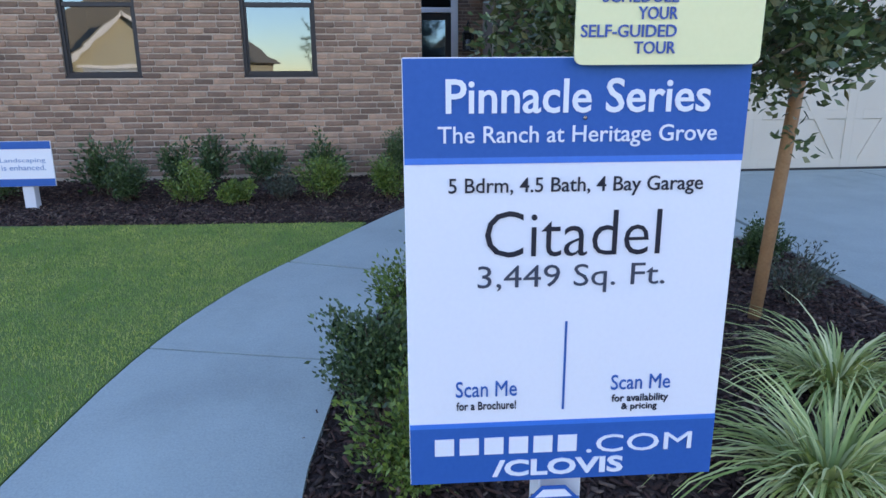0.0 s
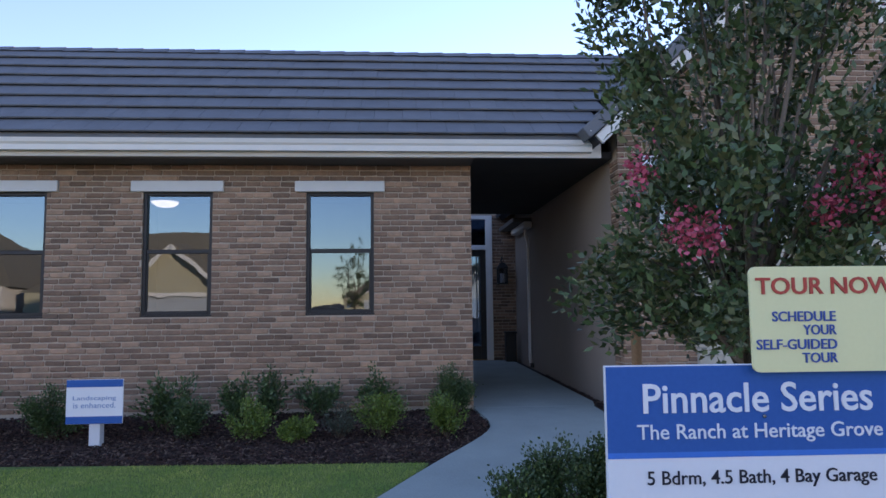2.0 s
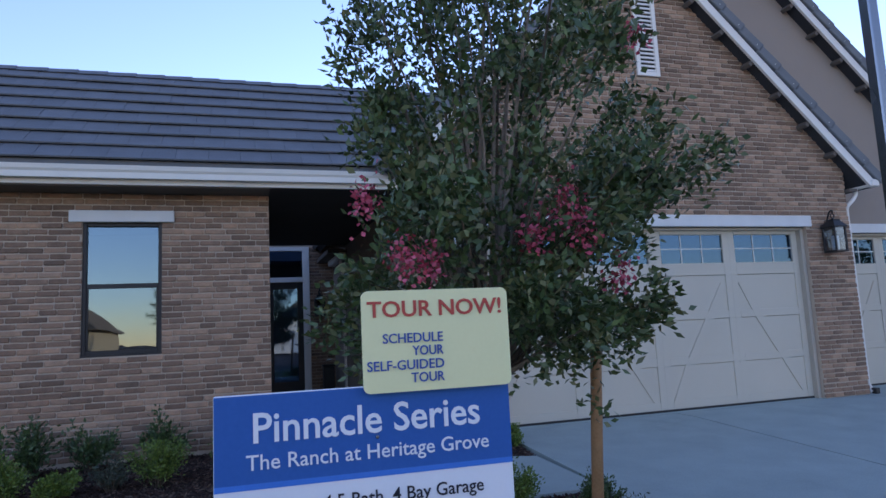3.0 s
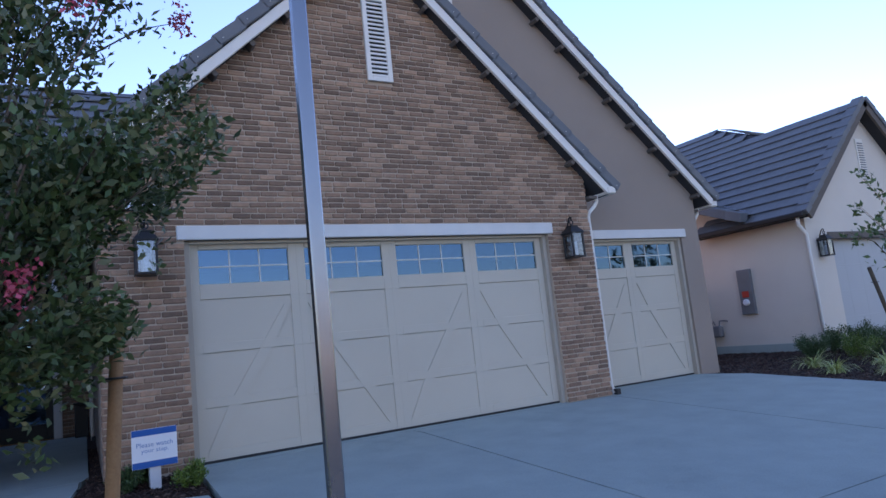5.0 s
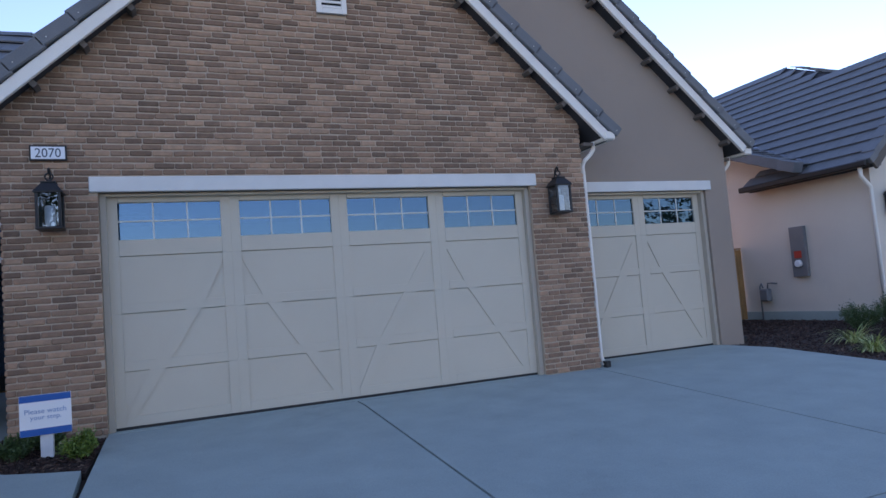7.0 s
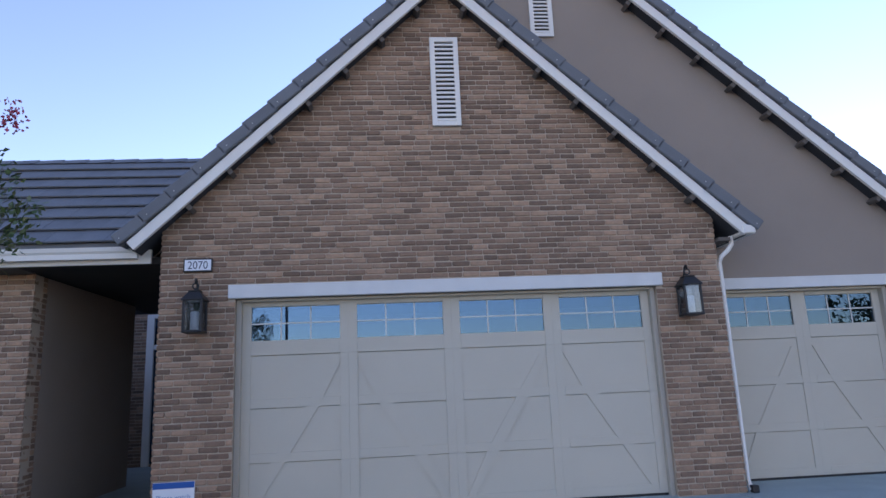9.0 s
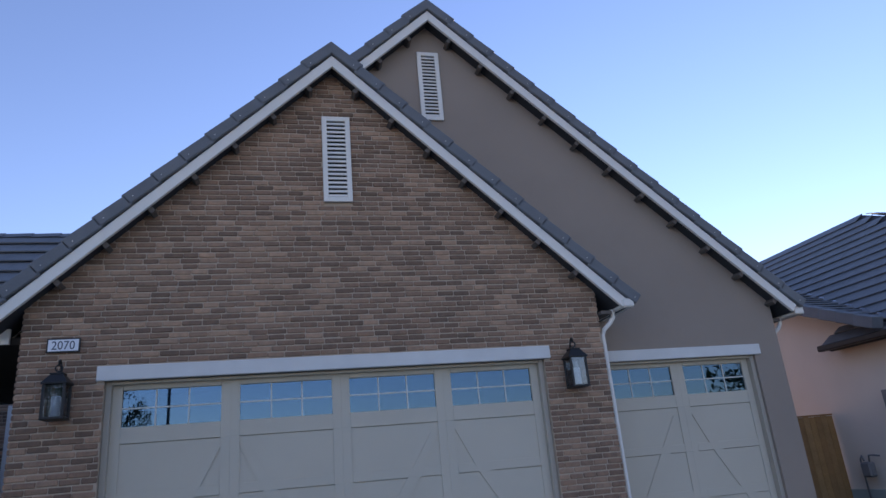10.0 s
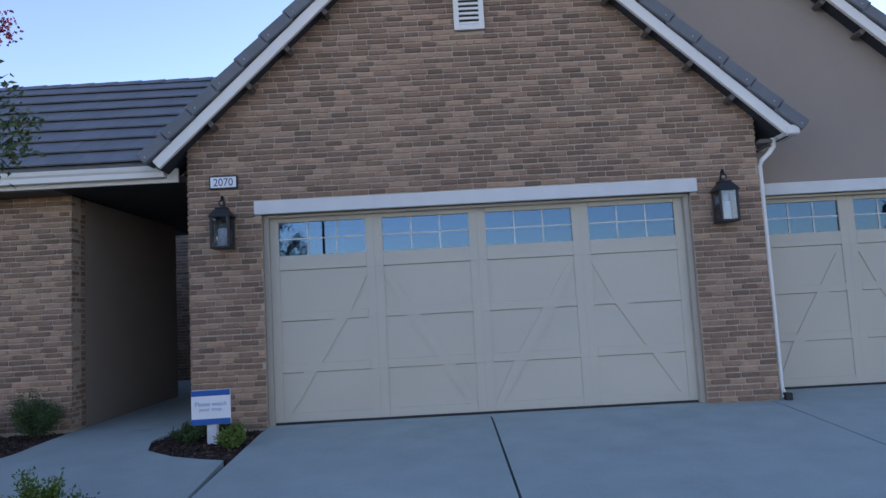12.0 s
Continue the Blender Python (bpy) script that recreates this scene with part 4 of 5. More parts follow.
for k in range(6):                              # maker's mark as plain blocks
    x0 = SW * (0.08 + 0.08 * k - 0.5)
    part("mark", box(x0, x0 + SW * 0.062, -0.0075, -0.0052, B + SH * (1 - 0.922), B + SH * (1 - 0.878)), M_WHITE, sign)
line(".COM", 0.575, 0.925, 0.905, 0.046, M_WHITE, 0.0, -0.0068)
line("/CLOVIS", 0.267, 0.70, 0.962, 0.044, M_WHITE, 0.03, -0.0068)
part("screw", lathe([(0.004, 0), (0.004, 0.003), (0.002, 0.004)], 8), M_STEEL, sign).matrix_basis = pose(SW * 0.02, -0.006, B + SH * 0.875, 90)

tour = thing("tour_sign", (-2.471, -6.0, 1.19), "pale yellow self-guided tour sign fixed to the board", "sign", turn=-1.5)
tour.scale = (1.085, 1.085, 1.05)
part("plate", rounded(0.302, 0.203, 0.014, -0.003, 0.003), M_YELLOW, tour)
words("TOUR NOW!", 0.276, 0.033, M_RED, tour, (-0.002, -0.0042, 0.064), 0, 0.014)
for t, w, z in (("SCHEDULE", 0.121, 0.005), ("YOUR", 0.063, -0.021), ("SELF-GUIDED", 0.153, -0.0485), ("TOUR", 0.067, -0.0745)):
    words(t, w, 0.0195, M_NAVY, tour, (0.010, -0.0042, z), 0, 0.008, "RIGHT")

notice = thing("notice_sign", (-2.642, -6.0, 0.2), "small blue and white octagonal video notice sign", "sign", turn=-1.5)
octo = [(0.064 * math.cos(radians(22.5 + 45 * k)), 0.068 * math.sin(radians(22.5 + 45 * k))) for k in range(8)]
part("plate", prism(octo, -0.002, 0.002), M_BLUE, notice)
part("face", prism([(x * 0.9, z * 0.9) for x, z in octo], -0.0035, -0.0018), M_WHITE, notice)
part("band", box(-0.052, 0.052, -0.0045, -0.003, 0.012, 0.04), M_BLUE, notice)
words("NOTICE", 0.07, 0.016, M_WHITE, notice, (0, -0.0058, 0.027), 0, 0.03)
words("MONITORED", 0.08, 0.012, M_INK, notice, (0, -0.0046, 0.001), 0, 0.01)
words("BY VIDEO", 0.066, 0.012, M_INK, notice, (0, -0.0046, -0.017), 0, 0.01)
for s in (-1, 1):
    part("clip", box(s * 0.03 - 0.006, s * 0.03 + 0.006, 0.002, 0.05, -0.012, 0.012), M_STEEL, notice)


def yard_sign(x, y, z0, w, h, lines, label, turn=0.0):
    g = fall(y) - 0.03
    s = thing("yard_sign", (x, y, g), label, "sign", "small yard signs", turn)
    b = z0 - g
    part("post", box(-0.05, 0.05, 0.01, 0.1, 0.0, b + h * 0.6, bevel=0.004), M_POST, s)
    part("board", box(-w / 2, w / 2, -0.006, 0.01, b, b + h, bevel=0.002), M_WHITE, s)
    part("band", box(-w / 2 + 0.002, w / 2 - 0.002, -0.008, -0.0055, b + h * 0.83, b + h - 0.002), M_BLUE, s)
    part("band", box(-w / 2 + 0.002, w / 2 - 0.002, -0.008, -0.0055, b + 0.002, b + h * 0.17), M_BLUE, s)
    for t, tw, zf in lines:
        words(t, w * tw, h * 0.12, M_PALEINK, s, (0, -0.0072, b + h * zf))


yard_sign(-6.17, -0.92, 0.150, 0.51, 0.405, (("Landscaping", 0.76, 0.57), ("is enhanced.", 0.74, 0.42)), "small white and blue sign reading Landscaping is enhanced", 0)
yard_sign(-0.428, -0.567, 0.164, 0.4, 0.357, (("Please watch", 0.8, 0.6), ("your step.", 0.6, 0.42)), "small white and blue sign reading Please watch your step", 4)

banner = thing("driveway_banner_sign", (3.45, -5.975, fall(-5.975)), "long low blue banner sign standing on the driveway", "sign", turn=3)
part("board", box(-1.3, 1.3, -0.008, 0.008, 0.18, 0.64, bevel=0.003), M_BLUE, banner)
words("EVERYTHING'S INCLUDED HOMES", 1.24, 0.046, M_WHITE, banner, (-0.26, -0.0095, 0.585), 0, 0.004)
part("roundel", lathe([(0.055, -0.003), (0.055, 0.0)], 24), M_WHITE, banner).matrix_basis = pose(-1.1, -0.008, 0.54, 90)
for k in range(6):
    part("mark", box(-0.55 + 0.24 * k, -0.38 + 0.24 * k, -0.0105, -0.0075, 0.31, 0.47), M_WHITE, banner)
for s in (-1.0, 1.0):
    part("foot", box(s - 0.03, s + 0.03, -0.2, 0.2, 0.0, 0.045, bevel=0.006), M_STEEL, banner)
    part("leg", box(s - 0.015, s + 0.015, 0.009, 0.03, 0.045, 0.6, bevel=0.003), M_STEEL, banner)

pole = thing("sign_pole", (-0.28, -5.38, fall(-5.38) - 0.03), "tall square brushed steel pole standing in the bed", "pole", turn=-4)
part("tube", box(-0.0265, 0.0265, -0.0265, 0.0265, 0.0, 3.9, bevel=0.006), M_STEEL, pole)
part("cap", box(-0.03, 0.03, -0.03, 0.03, 3.9, 3.93, bevel=0.006), M_STEEL, pole)
part("base_plate", box(-0.09, 0.09, -0.09, 0.09, 0.0, 0.03, bevel=0.005), M_STEEL, pole)


# ---- planting ----
def shrub(name, at, height, width, kind, seed, label):
    r = np.random.default_rng(seed)
    s = thing(name, (at[0], at[1], fall(at[1]) - 0.03), label, "shrub", "bed shrubs", float(r.uniform(0, 360)))
    mat, leaf, lw, n = {"dark": (M_LEAF_D, 0.026, 0.017, 4200), "young": (M_LEAF_Y, 0.031, 0.015, 2800), "grey": (M_LEAF_G, 0.036, 0.011, 900), "loose": (M_LEAF_D, 0.052, 0.026, 800)}[kind]
    n = int(n * max(1.0, (height / 0.45) ** 1.5))
    stems = bmesh.new()
    tips, ways = [], []
    count = 16 if kind != "loose" else 11
    for k in range(count):
        a, lean = r.uniform(0, math.tau), r.uniform(0.05, 1.0) ** 0.7
        top = np.array([math.cos(a) * lean * width / 2, math.sin(a) * lean * width / 2, height * r.uniform(0.6, 1.0) * (1 - 0.35 * lean * lean)])
        pts = [np.array([0.02 * math.cos(a), 0.02 * math.sin(a), 0.0]), top * np.array([0.45, 0.45, 0.5]), top]
        rod(stems, pts, [0.006, 0.004, 0.0015], 4, False)
        m = n // count
        f = r.uniform(0.25, 1.0, m) ** 0.8
        base = np.where(f[:, None] < 0.5, pts[0] + (pts[1] - pts[0]) * f[:, None] * 2, pts[1] + (pts[2] - pts[1]) * (f[:, None] * 2 - 1))
        base = base + r.normal(0, 0.03 if kind != "loose" else 0.034, (m, 3)) * (height / 0.45)
        base[:, 2] = np.maximum(base[:, 2], 0.01)
        tips.append(base)
        ways.append(base * np.array([1.3, 1.3, 0.3]) + np.array([0, 0, 0.16]))
    part("branchwork", stems, M_TWIG, s)
    leaves("foliage", np.concatenate(tips), np.concatenate(ways) * 4, leaf, lw, mat, s, 0.7)
    return s


DARK, YOUNG, GREY, LOOSE = "dense dark green shrub in the mulch", "bright yellow-green young shrub in the mulch", "small grey-leaved shrub in the mulch", "open dark green shrub against the brick wall"
for i, (x, y, h, w, k, t) in enumerate([
        (-5.68, -0.39, 0.62, 0.62, "loose", LOOSE), (-5.04, -0.09, 0.5, 0.5, "loose", LOOSE), (-4.74, -0.01, 0.55, 0.4, "loose", LOOSE), (-4.28, 0.09, 0.52, 0.55, "loose", LOOSE),
        (-3.61, 0.19, 0.55, 0.48, "loose", LOOSE), (-2.73, 0.21, 0.56, 0.55, "dark", DARK), (-5.39, -0.75, 0.42, 0.5, "dark", DARK), (-4.80, -0.81, 0.42, 0.42, "young", YOUNG),
        (-4.30, -0.94, 0.26, 0.42, "young", YOUNG), (-3.93, -0.81, 0.36, 0.42, "grey", GREY), (-3.55, -0.84, 0.5, 0.46, "young", YOUNG), (-2.90, -0.83, 0.45, 0.52, "young", YOUNG),
        (-6.69, -0.63, 0.55, 0.85, "dark", DARK), (-7.50, -0.63, 0.6, 0.8, "loose", LOOSE), (-8.26, -0.77, 0.55, 0.8, "dark", DARK),
        (-2.88, -5.15, 0.46, 0.5, "young", YOUNG), (-3.0, -4.68, 0.54, 0.6, "dark", DARK), (-2.83, -4.1, 0.58, 0.46, "young", YOUNG), (-2.66, -3.25, 0.48, 0.36, "dark", DARK),
        (-2.4, -3.05, 0.56, 0.46, "dark", DARK), (-2.05, -2.88, 0.56, 0.46, "dark", DARK), (-0.97, -2.68, 0.42, 0.42, "young", YOUNG), (-0.59, -3.69, 0.4, 0.42, "grey", GREY),
        (-0.50, -3.11, 0.36, 0.4, "dark", DARK), (-0.68, -0.49, 0.24, 0.34, "dark", DARK), (-0.13, -0.78, 0.24, 0.34, "young", YOUNG), (-0.49, -0.23, 0.2, 0.3, "dark", DARK),
        (10.89, -0.73, 0.5, 0.9, "young", YOUNG), (11.73, -0.55, 0.55, 1.0, "dark", DARK), (12.65, -0.86, 0.55, 1.0, "dark", DARK), (13.66, -1.07, 0.6, 1.0, "young", YOUNG), (14.84, -1.19, 0.6, 1.1, "dark", DARK),
        (11.0, 0.15, 0.5, 0.8, "dark", DARK), (12.0, 0.4, 0.55, 0.9, "dark", DARK), (12.9, 0.35, 0.6, 0.9, "dark", DARK), (13.9, 0.2, 0.6, 1.0, "dark", DARK), (10.95, -1.5, 0.45, 0.8, "dark", DARK),
        (11.22, -2.71, 0.5, 0.8, "dark", DARK), (12.12, -3.11, 0.5, 0.8, "young", YOUNG)]):
    shrub("shrub", (x, y), h, w, k, 100 + i, t)


def strap_clump(at, radius, n, seed):
    r = np.random.default_rng(seed)
    s = thing("strap_leaf_clump", (at[0], at[1], fall(at[1]) - 0.03), "arching clump of cream-striped green strap leaves", "ornamental grass", "strap-leaf clumps")
    a, out = r.uniform(0, math.tau, n) + 0.5 * r.choice((-0.6, 0.0, 0.4, 1.1), n), r.uniform(0.1, 1.0, n)
    L = radius * r.uniform(0.45, 1.35, n) * (1 + 0.2 * np.sin(2 * a + seed))
    verts = []
    for i in range(n):
        d = np.array([math.cos(a[i]), math.sin(a[i]), 0])
        side = np.array([-d[1], d[0], 0])
        e0 = radians(86 - 40 * out[i])
        p = d * r.uniform(0, 0.09)
        d = d + np.array([r.normal(0, 0.18), r.normal(0, 0.18), 0])
        strip = []
        for k in range(6):
            wd = 0.0078 * (1 - 0.85 * (k / 5) ** 2)
            strip += [p - side * wd, p + side * wd]
            e = e0 - (k / 5) * radians(135) * (0.5 + 0.75 * out[i])
            p = p + (d * math.cos(e) + np.array([0, 0, math.sin(e)])) * L[i] / 5
            p[2] = max(p[2], 0.015)
        verts.append(np.array(strip))
    f = np.array([[12 * i + 2 * k, 12 * i + 2 * k + 1, 12 * i + 2 * k + 3, 12 * i + 2 * k + 2] for i in range(n) for k in range(5)])
    size = max(40, n // 9)
    for k in range(0, n, size):
        m = min(size, n - k)
        raw("leaf_cluster", np.concatenate(verts[k:k + m]), f[:5 * m], M_STRAP, s)


for i, (x, y, rr, n) in enumerate([(-1.49, -5.30, 0.44, 430), (-1.04, -4.69, 0.42, 380), (-0.63, -5.19, 0.36, 260), (9.26, -1.26, 0.32, 160), (9.44, -2.01, 0.34, 160), (9.70, -3.18, 0.36, 180), (10.06, -3.67, 0.34, 150), (9.76, -0.62, 0.34, 150), (10.56, -1.33, 0.36, 150), (9.90, -2.98, 0.34, 150), (-1.74, -5.82, 0.3, 160)]):
    strap_clump((x, y), rr, n, 40 + i)


def stake(x, y, z, dx, dy, h, label="round treated timber tree stake", rad=0.035, wood=None):
    o = thing("tree_stake", (x, y, z), label, "tree stake", "tree stakes")
    bm = bmesh.new()
    rod(bm, [(0, 0, -0.05), (dx * 0.5, dy * 0.5, h / 2), (dx, dy, h)], [rad, rad, rad * 0.95], 10)
    part("shaft", bm, wood or M_STAKE, o)
    bm = bmesh.new()
    rod(bm, [(dx * 0.86 + 0.05 * math.cos(k), dy * 0.86 + 0.05 * math.sin(k), h * 0.86) for k in np.linspace(0, math.tau, 9)], [0.006] * 9, 5)
    part("tie", bm, M_BLACK, o)


stake(-0.935, -3.865, fall(-3.865) - 0.03, 0.085, -0.04, 1.5)
stake(-1.8, -3.05, fall(-3.05) - 0.03, -0.02, -0.03, 1.45, "weathered timber tree stake")
stake(9.93, -2.02, fall(-2.02) - 0.03, -0.62, 0.0, 1.6, "dark leaning timber tree stake", 0.03, M_TWIG)
stake(10.86, -2.61, fall(-2.61) - 0.03, -0.3, 0.0, 1.5, "dark leaning timber tree stake", 0.03, M_TWIG)


def tree(name, at, fork, top, tips_fn, n_tips, leaf, n_leaf, mat, label, trunk_r, seed, spread, bark, spray=22):
    r = np.random.default_rng(seed)
    o = thing(name, (at[0], at[1], fall(at[1]) - 0.03), label, "tree")
    bm = bmesh.new()
    rod(bm, [(0, 0, -0.03), (0.015, 0.01, fork * 0.5), (0.0, -0.01, fork)], [trunk_r * 1.25, trunk_r, trunk_r * 0.9], 10)
    part("trunk", bm, bark, o)
    base, ways = [], []
    for k in range(n_tips):
        tip = tips_fn(r, k)
        f = np.array([0, 0, fork * r.uniform(0.85, 1.0)])
        mid = f + (tip - f) * 0.5 + np.array([0, 0, 0.12 * np.linalg.norm(tip - f)]) + r.normal(0, 0.05, 3)
        bm = bmesh.new()
        rod(bm, [f, f + (mid - f) * 0.5 + r.normal(0, 0.02, 3), mid, tip], [trunk_r * 0.42, trunk_r * 0.3, trunk_r * 0.18, 0.003], 5, False)
        part("limb", bm, bark if k % 3 else M_TWIG, o)
        m = n_leaf // n_tips
        u = r.uniform(0.4, 1.06, m) ** 0.75
        p = np.where(u[:, None] < 0.5, f + (mid - f) * u[:, None] * 2, mid + (tip - mid) * (u[:, None] * 2 - 1))
        w = (0.35 + 0.8 * np.sin(np.clip(u, 0, 1) * math.pi))[:, None] * spread
        sprays = (p + r.normal(0, 1, (m, 3)) * w * np.array([1, 1, 0.85]))[:max(4, m // spray)]
        p = sprays[r.integers(0, len(sprays), m)] + r.normal(0, 0.042, (m, 3)) * np.array([1, 1, 1.25])
        base.append(p)
        ways.append((tip - f) / np.linalg.norm(tip - f) + r.normal(0, 0.6, (m, 3)) + np.array([0, 0, -0.25]))
    leaves("crown", np.concatenate(base), np.concatenate(ways), leaf, leaf * 0.5, mat, o, 0.5)
    return o


def crape_tip(r, k):
    """Tips in three tiers: a low skirt, the broad middle with two long side boughs, and a narrower top."""
    a = k * 2.399 + r.uniform(-0.3, 0.3)
    c, d = math.cos(a), math.sin(a)
    u = r.uniform(0.35, 1.0) ** 0.6
    if k < 19:
        return np.array([c * u * (0.78 if c > 0 else 0.9), -0.2 + d * u * 0.85, r.uniform(1.38, 1.7)])
    if k < 24:
        return np.array([1.06 - 0.16 * (k - 19), -0.66 + 0.1 * (k - 19), 2.26 - 0.06 * (k - 19) + r.uniform(-0.1, 0.1)])
    if k < 48:
        return np.array([c * u * (1.02 if c > 0 else 0.86), -0.25 + d * u * 0.95, r.uniform(2.05 + 0.25 * max(c, 0), 2.9) - 0.15 * u])
    if k > 71:
        return np.array([1.22 - 0.12 * (k - 72), 0.2 - 0.06 * (k - 72), 2.66 + 0.2 * (k - 72)])
    h = (k - 48) / 24
    return np.array([0.02 + c * u * ((1.1 if c > 0 else 0.9) - 0.4 * h), -0.15 + d * u * 0.8, 3.0 + 1.25 * h])


crape = tree("crape_myrtle_tree", (-1.58, -4.0), 1.25, 3.9, crape_tip, 74, 0.054, 31860, M_LEAF_T, "crape myrtle tree with dark leaves and pink blossom", 0.045, 5, 0.095, M_BARK)
for x, y, z, s in ((-2.36, -4.68, 1.76, 1.0), (-2.23, -4.78, 1.5, 1.0), (-2.12, -4.78, 1.48, 0.9), (-1.52, -4.85, 1.71, 1.25), (-1.47, -4.9, 1.63, 1.1), (-1.68, -4.85, 1.58, 1.0), (-1.2, -4.75, 1.42, 0.9), (-0.98, -4.7, 2.62, 0.8), (-0.46, -3.8, 3.02, 1.0)):
    p0 = np.array([x + 1.58, y + 4.0, z - fall(-4.0) + 0.03])
    n = int(120 * s)
    q = p0 + rng.normal(0, 1, (n, 3)) * np.array([0.032, 0.032, 0.05]) * s
    leaves("blossom", q, rng.normal(0, 1, (n, 3)), 0.026, 0.022, M_BLOOM, crape, 0.5)
    bm = bmesh.new()
    rod(bm, [p0 * np.array([0.55, 0.55, 0.9]), p0 * np.array([0.8, 0.8, 0.97]), p0], [0.006, 0.004, 0.002], 4, False)
    part("flower_stalk", bm, M_TWIG, crape)


def street_tip(r, k):
    a, h = k * 2.399, (k + 0.5) / 22
    rad = (0.3 + 0.65 * math.sin(math.pi * h)) * r.uniform(0.6, 1.0)
    return np.array([rad * math.cos(a), rad * math.sin(a), 1.7 + 3.1 * h])


def young_tip(r, k):
    a = k * 2.399
    h = (k + 0.5) / 16
    rad = (0.35 + 0.75 * math.sin(math.pi * h)) * r.uniform(0.6, 1.0)
    return np.array([rad * math.cos(a), rad * math.sin(a), 1.55 + 1.75 * h])


tree("street_tree", (-5.5, -22.6), 1.6, 4.6, street_tip, 22, 0.07, 5200, M_LEAF_T, "slim dark-leaved street tree across the road", 0.05, 11, 0.12, M_BARK)
tree("young_street_tree", (10.52, -2.03), 1.45, 3.1, young_tip, 16, 0.11, 620, M_LEAF_L, "young staked tree with sparse feathery leaves", 0.032, 8, 0.10, M_STAKE)
tree("young_street_tree", (11.32, -2.62), 1.35, 2.9, young_tip, 16, 0.11, 700, M_LEAF_L, "young staked tree with sparse feathery leaves", 0.03, 9, 0.11, M_STAKE)


# ---- between the houses and next door ----
fence = thing("board_fence", (8.95, 4.43, -0.03), "new cedar board fence between the two houses", "fence")
for k in range(28):
    part("board", box(0.0, 0.138, 0, 0.018, 0.02, 1.65 + 0.004 * (k % 3), bevel=0.002), M_FENCE, fence).location = (0.145 * k, 0.0, 0)
for z in (0.3, 1.3):
    part("rail", box(0, 4.05, 0.02, 0.06, z, z + 0.085), M_FENCE, fence)
part("cap_rail", box(0, 4.05, -0.02, 0.05, 1.66, 1.69), M_FENCE, fence)

AX, AZ, NK = 15.75, 5.73, 0.92
nhouse = tagged(new("neighbour_house"), "cream stucco neighbouring house with slate-tiled gable roof", "house")
part("wall", holed([(13.04, -0.1), (22.5, -0.1), (22.5, 2.9), (18.6, 2.9), (AX, AZ - 0.11), (13.04, AZ - NK * (AX - 13.04) - 0.11)], 1.15, 1.4, [(13.92, 18.9, -0.1, 2.4)]), M_STUCCO_N, nhouse)
part("wall", box(13.04, 13.24, 1.4, 9.5, -0.1, 3.1), M_STUCCO_N, nhouse)
part("wall", box(13.24, 22.5, 9.3, 9.5, -0.1, 4.2), M_STUCCO_N, nhouse)
part("wall", box(22.3, 22.5, 1.4, 9.3, -0.1, 2.9), M_STUCCO_N, nhouse)
part("plinth", box(13.0, 13.04, 1.15, 9.5, -0.1, 0.16), M_CONC, nhouse)
nd = part("door", box(13.95, 18.87, 1.3, 1.34, 0.01, 2.4), M_DOOR_N, nhouse, "pale closed garage door")
for k in range(1, 4):
    part("section_rail", box(13.95, 18.87, 1.296, 1.3, 0.6 * k - 0.02, 0.6 * k + 0.02, bevel=0.003), M_DOOR_N, nd)
for k in range(9):
    part("stile", box(13.95 + 0.604 * k, 14.03 + 0.604 * k, 1.2985, 1.3, 0.02, 2.38), M_DOOR_N, nd)
part("lintel", box(13.8, 19.0, 1.12, 1.2, 2.4, 2.56, bevel=0.006), M_SOFFIT, nhouse, "brown header board")
nv = part("vent", box(15.6, 15.9, 1.12, 1.16, 3.75, 4.85, bevel=0.004), M_TRIM, nhouse, "white louvred vent")
for k in range(16):
    part("slat", box(15.64, 15.86, 1.105, 1.122, 3.82 + 0.06 * k, 3.845 + 0.06 * k), M_GREY, nv)
EX = 12.7
NL = math.hypot(AX - EX, NK * (AX - EX))
ez = AZ - NK * (AX - EX)


def n_slab(pts, name="roof"):
    o = roof_slab("neighbour_" + name, pts, 0.1, M_UNDER, "x")
    for k in ("label", "category", "kind"):
        del o[k]
    o.name = name
    o.parent = nhouse
    return o


def roof_face(corners, origin, along, up, width, length, inside=None):
    n_slab(corners)
    tile_field(nhouse, slope_frame(origin, along, up), width, length, 0.345, True, inside=inside)


HX, HY, HZ = 16.8, 5.75, AZ + NK * (16.8 - AX)
SC = 0.39                                       # pitch of the low cross roof


def valley_x(y):
    return 13.0 + 0.425 * (y - 2.44)


def on_main(x, u):
    y, xx = 12.0 - x, EX + u / math.hypot(1, NK)
    top = AX - 0.12 if y < 3.7 else min(HX, AX + (y - 3.7) * 0.51) - 0.27
    return xx < top and (y < 3.75 or xx > valley_x(y) - 0.25)


roof_face([(EX, 0.85, ez), (EX, 3.75, ez), (13.3, 3.75, ez + NK * 0.6), (HX, 12.0, HZ), (HX, HY, HZ), (AX, 3.7, AZ), (AX, 0.85, AZ)],
          (EX - 0.03, 12.0, ez), (0, -1, 0), (1, 0, NK), 11.1, math.hypot(1, NK) * (HX - EX), inside=on_main)
roof_face([(12.45, 2.3, 3.15), (valley_x(2.3), 2.3, 3.15), (valley_x(8.4), 8.4, 3.15 + SC * 6.1), (12.45, 8.4, 3.15 + SC * 6.1)],
          (12.62, 2.28, 3.15), (1, 0, 0), (0, 1, SC), 2.9, 6.5, inside=lambda x, u: x + 12.62 < valley_x(2.28 + u * 0.93) + 0.05)
bm = bmesh.new()
